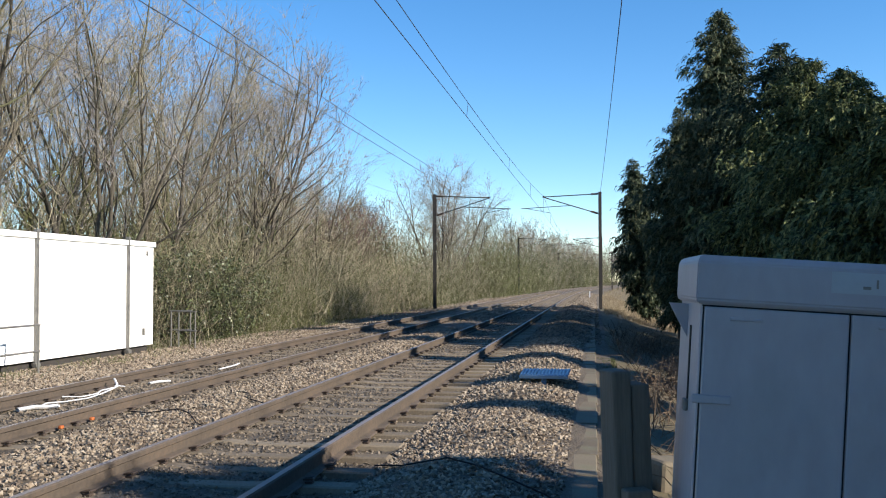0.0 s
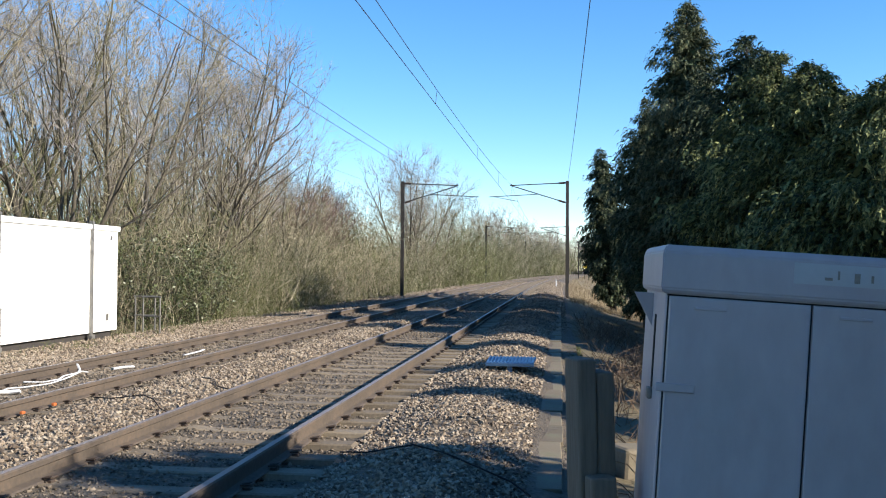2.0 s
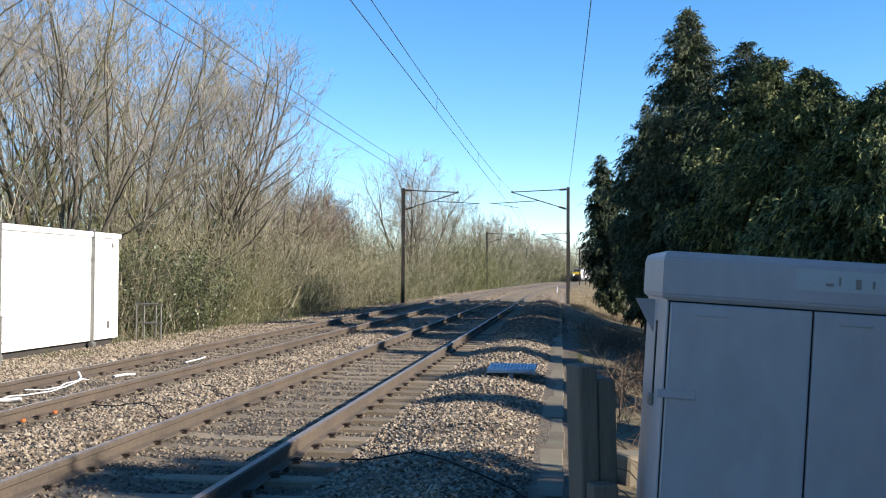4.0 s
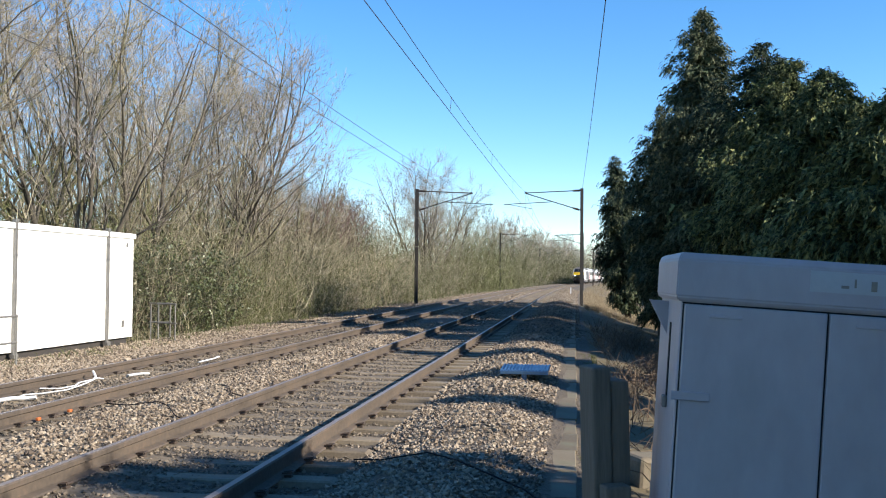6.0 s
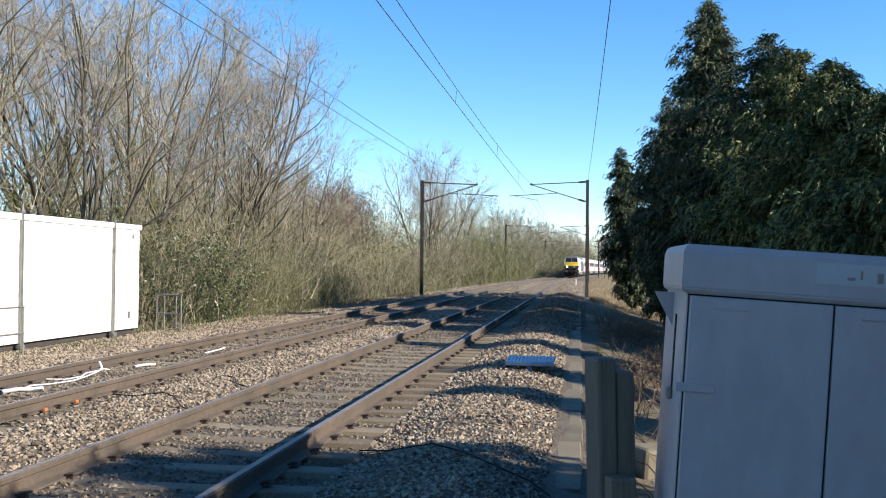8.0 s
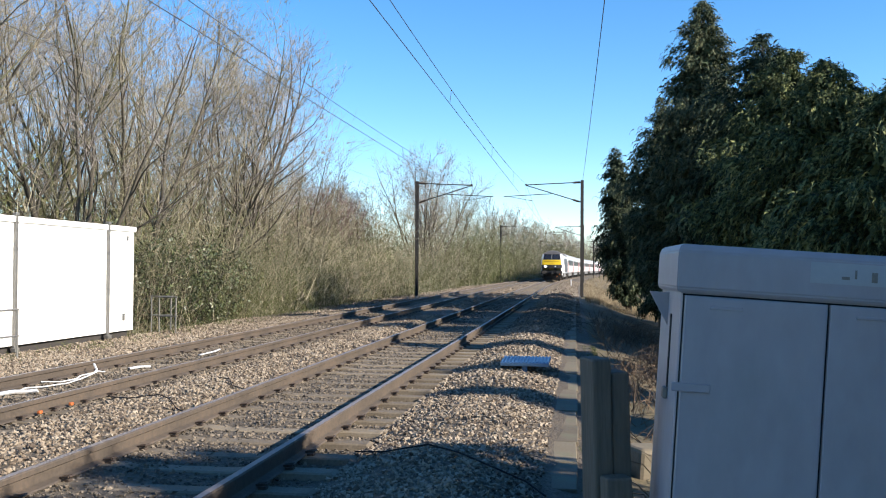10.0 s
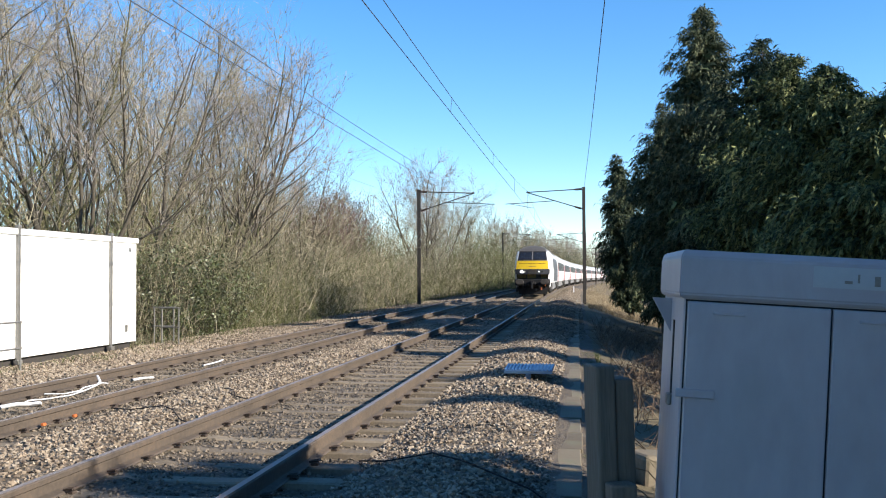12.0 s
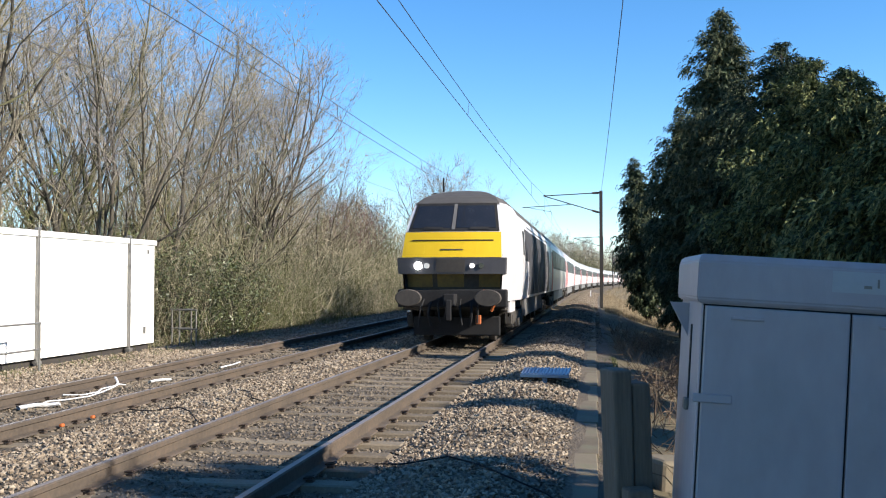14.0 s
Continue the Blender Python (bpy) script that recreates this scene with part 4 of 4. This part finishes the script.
def marker_post(u, y):
    root = thing("marker_post", "short white trackside marker post", "post", pose(u + float(bend(y)), y, float(ground_z(u, y))))
    part("stake", boxes((-0.05, 0.05, -0.03, 0.03, -0.2, 0.62), bevel=0.008), M_PLASTIC, root)
    return root


marker_post(-0.45, 92.0)


def concrete_block(x, y):
    root = thing("concrete_block", "weathered grey concrete block lying in the brambles", "block", pose(x, y, -0.42, 0, 4, 25))
    part("block", boxes((-0.28, 0.28, -0.2, 0.2, -0.05, 0.28), bevel=0.04), M_SLAB, root)
    return root


concrete_block(0.72, 8.9)


def sheeting(x, y, pts, r):
    root = thing("plastic_strip", "crumpled white plastic strip lying between the far rails", "litter", pose(x, y, -0.17))
    v, f = strand(pts, r)
    soup("strip", v * np.array([1, 1, 0.5]), f, M_PLASTIC, root)
    return root


sheeting(-6.93, 13.2, [(-0.25, -0.75, 0.06), (-0.05, -0.6, 0.03), (0.02, -0.3, 0.05), (-0.08, 0.0, 0.07), (-0.02, 0.3, 0.1), (-0.05, 0.42, 0.16), (-0.12, 0.5, 0.26), (-0.16, 0.55, 0.3)], 0.018)
sheeting(-6.85, 12.6, [(-0.12, -1.0, 0.04), (-0.08, -0.95, 0.09), (-0.02, -0.6, 0.05), (0.08, -0.2, 0.05), (0.05, 0.2, 0.07), (-0.02, 0.6, 0.09), (-0.1, 1.0, 0.12), (-0.05, 1.1, 0.08)], 0.018)
sheeting(-6.85, 11.5, [(-0.2, -0.3, 0.03), (-0.1, -0.1, 0.06), (0.0, 0.05, 0.03), (0.12, 0.1, 0.05)], 0.05)
sheeting(-6.75, 14.6, [(-0.1, -0.2, 0.03), (-0.03, 0.0, 0.05), (0.05, 0.2, 0.03)], 0.04)
sheeting(-6.7, 17.5, [(0.0, -0.6, 0.03), (0.04, -0.2, 0.05), (0.0, 0.2, 0.04), (-0.04, 0.5, 0.05)], 0.025)


def cable(label, pts, r=0.007):
    root = thing("loose_cable", label, "cable", pose(0, 0, 0))
    v, f = strand(pts, r)
    soup("sheath", v, f, M_BLACK, root, smooth=True)
    return root


def on_ballast(pts, lift=0.03):
    return [(u + float(bend(y)), y, float(ground_z(u, y)) + lift) for u, y in pts]


cable("dark cable lying across the ballast", on_ballast([(-1.9, 8.4), (-1.6, 8.1), (-1.2, 8.05), (-0.9, 7.7), (-0.6, 7.4), (-0.35, 7.2), (-0.2, 6.9)]))
cable("dark cable lying across the ballast", on_ballast([(-5.6, 11.2), (-5.2, 10.9), (-4.9, 11.1), (-4.6, 10.7), (-4.3, 10.2), (-4.0, 9.9)], 0.04))
cable("dark cable lying across the ballast", on_ballast([(-4.9, 13.0), (-4.6, 12.7), (-4.4, 12.2), (-4.1, 12.0)], 0.04))
for y in (9.75, 10.4):
    tag = thing("rail_tag", "small orange tag clipped to the foot of the rail", "marker", pose(-5.65, y, -0.14))
    part("tag", boxes((0.0, 0.04, -0.03, 0.03, 0.0, 0.035), bevel=0.01), M_ORANGE, tag)


# ---- train ----
SECTION = [(1.33, 0.95), (1.37, 1.5), (1.37, 1.9), (1.35, 2.5), (1.33, 2.75), (1.24, 3.02), (1.12, 3.2), (0.92, 3.40), (0.55, 3.58), (0.0, 3.66)]


def hull(y0, y1, rows, cap=True):
    """A length of body from the rows of SECTION, both sides, between y0 and y1."""
    pts = [SECTION[i] for i in rows]
    bm = bmesh.new()
    for s in (-1, 1):
        a = [bm.verts.new((s * w, y0, z)) for w, z in pts]
        b = [bm.verts.new((s * w, y1, z)) for w, z in pts]
        for i in range(len(pts) - 1):
            bm.faces.new((a[i], a[i + 1], b[i + 1], b[i]))
        if cap:
            for ring, y in ((a, y0), (b, y1)):
                mid = [bm.verts.new((0, y, z)) for w, z in pts]
                for i in range(len(pts) - 1):
                    if pts[i + 1][0] > 0:
                        bm.faces.new((ring[i], ring[i + 1], mid[i + 1], mid[i]))
                    else:
                        bm.faces.new((ring[i], ring[i + 1], mid[i]))
    bmesh.ops.remove_doubles(bm, verts=bm.verts, dist=0.0005)
    bmesh.ops.recalc_face_normals(bm, faces=bm.faces)
    return bm


def bogie(parent, y):
    b = part("bogie", boxes((-1.22, -1.08, y - 1.7, y + 1.7, 0.42, 0.68), (1.08, 1.22, y - 1.7, y + 1.7, 0.42, 0.68),
                            (-1.1, 1.1, y - 0.3, y + 0.3, 0.35, 0.75), (-1.28, -1.1, y - 0.35, y + 0.35, 0.3, 0.5), (1.1, 1.28, y - 0.35, y + 0.35, 0.3, 0.5)), M_UNDER, parent)
    for dy in (-1.3, 1.3):
        for s in (-1, 1):
            w = bmesh.new()
            rod(w, (s * 0.70, y + dy, 0.46), (s * 0.83, y + dy, 0.46), 0.457, sides=20)
            part("wheel", w, M_UNDER, b)
            part("axle_box", boxes((s * 1.15 - 0.1, s * 1.15 + 0.1, y + dy - 0.16, y + dy + 0.16, 0.32, 0.62), bevel=0.03), M_UNDER, b)


def side_panel(y0, y1, z0, z1, out, s):
    """A thin panel that follows the body side on side s between two heights."""
    bm = bmesh.new()
    ws = [(np.interp(z, [p[1] for p in SECTION], [p[0] for p in SECTION]) + out, z) for z in np.linspace(z0, z1, 5)]
    a = [bm.verts.new((s * w, y0, z)) for w, z in ws]
    b = [bm.verts.new((s * w, y1, z)) for w, z in ws]
    c = [bm.verts.new((s * (w - out - 0.02), y0, z)) for w, z in ws]
    d = [bm.verts.new((s * (w - out - 0.02), y1, z)) for w, z in ws]
    for i in range(4):
        bm.faces.new((a[i], a[i + 1], b[i + 1], b[i]))
        bm.faces.new((a[i], a[i + 1], c[i + 1], c[i]))
        bm.faces.new((b[i], b[i + 1], d[i + 1], d[i]))
    bm.faces.new((a[0], b[0], d[0], c[0]))
    bm.faces.new((a[4], b[4], d[4], c[4]))
    bmesh.ops.recalc_face_normals(bm, faces=bm.faces)
    return bm


def coach():
    """Passenger coach, 22.6 m over the body; y = 0 is its leading end."""
    root = thing("passenger_coach", "white railway coach with dark window band and red doors", "train coach", group="coaches of the train")
    ln = 22.5
    part("body", hull(0, ln, range(0, 6)), M_COACH_WHITE, root)
    part("roof", hull(0, ln, range(5, 10)), M_COACH_ROOF_PALE, root)
    for s in (-1, 1):
        part("window_band", side_panel(1.9, ln - 1.9, 1.92, 2.72, 0.006, s), M_COACH_GREY, root)
        for i in range(8):
            y = 2.3 + i * 2.27
            part("window", side_panel(y, y + 1.9, 2.02, 2.66, 0.012, s), M_WINDOW, root)
        for y in (0.75, ln - 1.6):
            d = part("door", side_panel(y, y + 1.0, 0.98, 2.98, 0.014, s), M_RED, root, "red door")
            part("door_window", side_panel(y + 0.28, y + 0.72, 2.0, 2.6, 0.02, s), M_WINDOW, d)
        part("skirt", boxes((s * 1.2 - 0.05, s * 1.2 + 0.05, 5.2, ln - 5.2, 0.45, 0.96), bevel=0.02), M_SKIRT, root)
    part("underframe", boxes((-1.15, 1.15, 0.2, ln - 0.2, 0.75, 0.96), (-0.9, 0.9, 6, 9, 0.4, 0.75), (-0.9, 0.9, 12, 16, 0.4, 0.75)), M_UNDER, root)
    part("gangway", boxes((-0.55, 0.55, -0.3, 0.0, 1.05, 3.2), (-0.55, 0.55, ln, ln + 0.3, 1.05, 3.2), bevel=0.05), M_BLACK, root, "black rubber gangway")
    bogie(root, 3.3)
    bogie(root, ln - 3.3)
    return root


NOSE = [(0.95, 0.26, 1.10), (1.52, 0.16, 1.15), (1.92, 0.12, 1.17), (2.50, 0.40, 1.13), (2.56, 0.44, 1.12), (3.20, 1.00, 1.0), (3.40, 1.5, 0.84), (3.56, 2.1, 0.55), (3.66, 3.0, 0.0)]


def nose_point(z, x, out=0.0):
    """A point of the front's surface at height z; x from -1 to 1 across it."""
    zs = [r[0] for r in NOSE]
    y = float(np.interp(z, zs, [r[1] for r in NOSE]))
    w = 0.975 * float(np.interp(z, zs, [r[2] for r in NOSE]))
    return (x * w, y + 0.10 * x * x - out, z)


def nose_panel(z0, z1, x0, x1, out, back=0.05, nz=5, nx=9):
    bm = bmesh.new()
    front = [[bm.verts.new(nose_point(z, x, out)) for x in np.linspace(x0, x1, nx)] for z in np.linspace(z0, z1, nz)]
    rear = [[bm.verts.new(nose_point(z, x, out - back)) for x in np.linspace(x0, x1, nx)] for z in np.linspace(z0, z1, nz)]
    for i in range(nz - 1):
        for j in range(nx - 1):
            bm.faces.new((front[i][j], front[i][j + 1], front[i + 1][j + 1], front[i + 1][j]))
        for j in (0, nx - 1):
            bm.faces.new((front[i][j], front[i + 1][j], rear[i + 1][j], rear[i][j]))
    for j in range(nx - 1):
        for i in (0, nz - 1):
            bm.faces.new((front[i][j], front[i][j + 1], rear[i][j + 1], rear[i][j]))
    bmesh.ops.recalc_face_normals(bm, faces=bm.faces)
    return bm


def driving_trailer():
    """Leading driving van, 18.8 m long; y = 0 is its front."""
    root = thing("driving_van", "white driving van trailer with yellow front and dark roof", "train", group="coaches of the train")
    ln = 18.6
    part("body", hull(3.0, ln, range(0, 6)), M_COACH_WHITE, root)
    part("roof", hull(3.0, ln, range(5, 10)), M_COACH_ROOF, root, "dark grey roof")
    zs = np.linspace(0.95, 3.2, 12)
    for s in (-1, 1):
        cheeks, corner = bmesh.new(), bmesh.new()
        cols = []
        for z in zs:
            a = Vector(nose_point(z, s))
            w = float(np.interp(z, [p[1] for p in SECTION], [p[0] for p in SECTION]))
            b = Vector((s * w, 3.0, z))
            m = a.lerp(b, 0.3)
            m.x = s * (abs(m.x) + 0.07)
            cols.append(([corner.verts.new(p) for p in (a, m)], [cheeks.verts.new(p) for p in (m, b)]))
        for c, d in zip(cols, cols[1:]):
            corner.faces.new((c[0][0], c[0][1], d[0][1], d[0][0]))
            cheeks.faces.new((c[1][0], c[1][1], d[1][1], d[1][0]))
        part("cab_corner", corner, M_COACH_WHITE, root)
        part("cab_side", cheeks, M_COACH_WHITE, root)
    dome = bmesh.new()
    rows = []
    for z in np.linspace(3.14, 3.66, 8):
        y, w = nose_point(z, 0)[1], abs(nose_point(z, 1)[0])
        wb = float(np.interp(z, [p[1] for p in SECTION], [p[0] for p in SECTION]))
        front = [dome.verts.new(nose_point(z, x)) for x in np.linspace(-1, 1, 9)]
        rows.append([dome.verts.new((-wb, 3.02, z))] + front + [dome.verts.new((wb, 3.02, z))])
    for a, b in zip(rows, rows[1:]):
        for i in range(10):
            dome.faces.new((a[i], a[i + 1], b[i + 1], b[i]))
    bmesh.ops.remove_doubles(dome, verts=dome.verts, dist=0.0005)
    bmesh.ops.recalc_face_normals(dome, faces=dome.faces)
    part("cab_roof", dome, M_COACH_ROOF, root, "dark grey cab roof")
    part("front_shell", nose_panel(1.6, 3.15, -1, 1, 0.0, nz=12), M_COACH_WHITE, root)
    part("yellow_panel", nose_panel(1.93, 2.50, -0.99, 0.97, 0.012), M_YELLOW, root, "bright yellow warning panel")
    part("panel_step", nose_panel(2.30, 2.325, -0.82, 0.82, 0.03), M_BLACK, root)
    part("panel_handle", nose_panel(2.09, 2.115, -0.22, 0.22, 0.03), M_COACH_GREY, root)
    band = part("lamp_band", nose_panel(1.56, 1.92, -1.06, 1.06, 0.13, back=0.36), M_COACH_GREY, root, "black band holding the lamps")
    screen = part("windscreen_surround", nose_panel(2.52, 3.19, -0.94, 0.94, 0.010), M_BLACK, root)
    for x0, x1 in ((-0.88, -0.05), (0.05, 0.88)):
        part("windscreen_pane", nose_panel(2.60, 3.13, x0, x1, 0.016), M_GLASS, screen)
    part("screen_pillar", nose_panel(2.56, 3.17, -0.035, 0.035, 0.022), M_SKIRT, screen, "grey pillar between the panes")
    for x0 in (-0.12, 0.84):
        part("wiper", nose_panel(2.56, 2.62, x0 - 0.5, x0 - 0.1, 0.03), M_BLACK, screen)
    part("access_hatch", nose_panel(1.99, 2.22, -0.93, -0.55, 0.017), M_YELLOW, root, "hinged yellow hatch")
    for x, r, mt in ((-0.64, 0.085, M_LAMP), (-0.47, 0.06, M_LAMP_FAINT), (0.42, 0.055, M_LAMP_DIM), (0.6, 0.06, M_GLASS)):
        c = nose_point(1.74, x, 0.13)
        bm = bmesh.new()
        rod(bm, c, (c[0], c[1] - 0.035, c[2]), r, sides=16)
        part("headlamp", bm, mt, band)
    part("grille", nose_panel(1.60, 1.88, -0.28, 0.28, 0.14), M_UNDER, band)
    part("lower_front", nose_panel(0.97, 1.62, -1, 1, -0.24, back=0.2), M_UNDER, root, "dark lower front")
    for x0, x1 in ((-0.94, -0.42), (-0.32, 0.22), (0.52, 0.94)):
        part("lower_yellow", nose_panel(1.27, 1.56, x0, x1, -0.228), M_YELLOW_GRIMY_SHADED, root, "grimy yellow lower panel, darkened with shade in its colour")
    part("buffer_beam", boxes((-1.22, 1.22, 0.22, 0.5, 0.82, 1.22), bevel=0.03), M_BLACK, root)
    for s in (-1, 1):
        bm = bmesh.new()
        rod(bm, (s * 0.865, 0.15, 1.04), (s * 0.865, -0.38, 1.04), 0.14, sides=14)
        head = bmesh.ops.create_cone(bm, cap_ends=True, segments=24, radius1=0.22, radius2=0.2, depth=0.05, matrix=Matrix.Translation((s * 0.865, -0.4, 1.04)) @ pose(0, 0, 0, 90) @ Matrix.Diagonal((1.35, 0.85, 1, 1)))
        part("buffer", bm, M_UNDER, root)
        hose = bmesh.new()
        rod(hose, (s * 0.45, 0.1, 0.95), (s * 0.48, -0.12, 0.7), 0.03)
        rod(hose, (s * 0.48, -0.12, 0.7), (s * 0.44, 0.0, 0.42), 0.03)
        part("hose", hose, M_BLACK, root)
        part("body_skirt", boxes((s * 1.16 - 0.05, s * 1.16 + 0.05, 1.3, 2.6, 0.55, 0.97), bevel=0.03), M_COACH_WHITE, root)
        part("middle_skirt", boxes((s * 1.2 - 0.05, s * 1.2 + 0.05, 5.4, ln - 5.0, 0.45, 0.96), bevel=0.02), M_SKIRT, root)
        cab = part("cab_door", side_panel(3.05, 3.75, 1.0, 2.9, 0.01, s), M_COACH_WHITE, root)
        part("cab_window", side_panel(3.2, 3.6, 2.05, 2.65, 0.016, s), M_WINDOW, cab)
        # dark band and panels stretched to put the van side's shade into its colour
        part("window_band", side_panel(4.0, ln - 3.2, 1.92, 2.74, 0.006, s), M_COACH_GREY, root)
        for y0, y1 in ((5.4, 7.4), (7.55, 9.9), (10.05, 12.4), (12.55, 15.3)):
            part("side_grille", side_panel(y0, y1, 1.02, 2.86, 0.010, s), M_COACH_GREY, root, "dark grille panel, widened to put the side's shade into colour")
        part("van_door", side_panel(ln - 3.0, ln - 1.6, 1.0, 2.9, 0.01, s), M_COACH_GREY, root)
    for x0, x1, z1 in ((-0.62, -0.7, 0.38), (-0.28, -0.22, 0.5), (0.2, 0.26, 0.45), (0.62, 0.6, 0.5), (-0.05, -0.12, 0.62)):
        bm = bmesh.new()
        rod(bm, (x0, 0.18, 1.0), (x0 * 0.7 + x1 * 0.3, -0.1, 0.82), 0.022)
        rod(bm, (x0 * 0.7 + x1 * 0.3, -0.1, 0.82), (x1, -0.06, z1), 0.022)
        part("brake_hose", bm, M_BLACK, root)
    part("tail_lamp_bracket", boxes((0.56, 0.68, -0.06, 0.0, 0.46, 0.66), bevel=0.02), M_ORANGE, root, "small orange-red box")
    part("coupling", boxes((-0.12, 0.12, -0.25, 0.3, 0.86, 1.12), (-0.06, 0.06, -0.32, -0.2, 0.55, 1.0), bevel=0.02), M_BLACK, root)
    part("deflector", boxes((-1.0, 1.0, 0.95, 1.05, 0.16, 0.6), bevel=0.03), M_BLACK, root)
    part("jumper_cable", rods(((0.72, 0.0, 1.2), (0.98, -0.08, 0.92), 0.03), ((0.98, -0.08, 0.92), (0.9, 0.0, 0.75), 0.03)), M_ORANGE, root, "orange jumper cable")
    part("underframe", boxes((-1.15, 1.15, 0.5, ln - 0.2, 0.75, 0.96), (-0.9, 0.9, 7, 12, 0.35, 0.75)), M_UNDER, root)
    part("gangway", boxes((-0.55, 0.55, ln, ln + 0.3, 1.05, 3.2), bevel=0.05), M_BLACK, root)
    bm = bmesh.new()
    rod(bm, (-0.55, 2.6, 3.6), (-0.55, 2.6, 3.95), 0.02)
    part("aerial", bm, M_BLACK, root)
    bogie(root, 3.0)
    bogie(root, ln - 3.2)
    return root


def vehicle_pose(front, length):
    """Where a vehicle stands whose leading end is at front metres along the line."""
    a, b = front + 0.14 * length, front + 0.86 * length
    xa, xb = float(bend(a)), float(bend(b))
    yaw = math.degrees(math.atan2(xb - xa, b - a))
    k = (front - a) / (b - a)
    return pose(NEAR - 0.05 + xa + (xb - xa) * k, front, 0, 0, 0, -yaw)


def front_at(t):
    """The train's front along the line at t seconds: it comes on at a steady speed."""
    return 21.2 + 23.5 * (14.0 - t)


VAN = driving_trailer()
COACHES = [coach()]
COACHES += [copy_thing(COACHES[0], Matrix()) for i in range(10)]


def motions():
    times = [0.5 * i for i in range(29)]
    walk(VAN, [(t, vehicle_pose(front_at(t), 18.6)) for t in times])
    for i, c in enumerate(COACHES):
        walk(c, [(t, vehicle_pose(front_at(t) + 19.2 + 23.1 * i, 22.5)) for t in times])


motions()
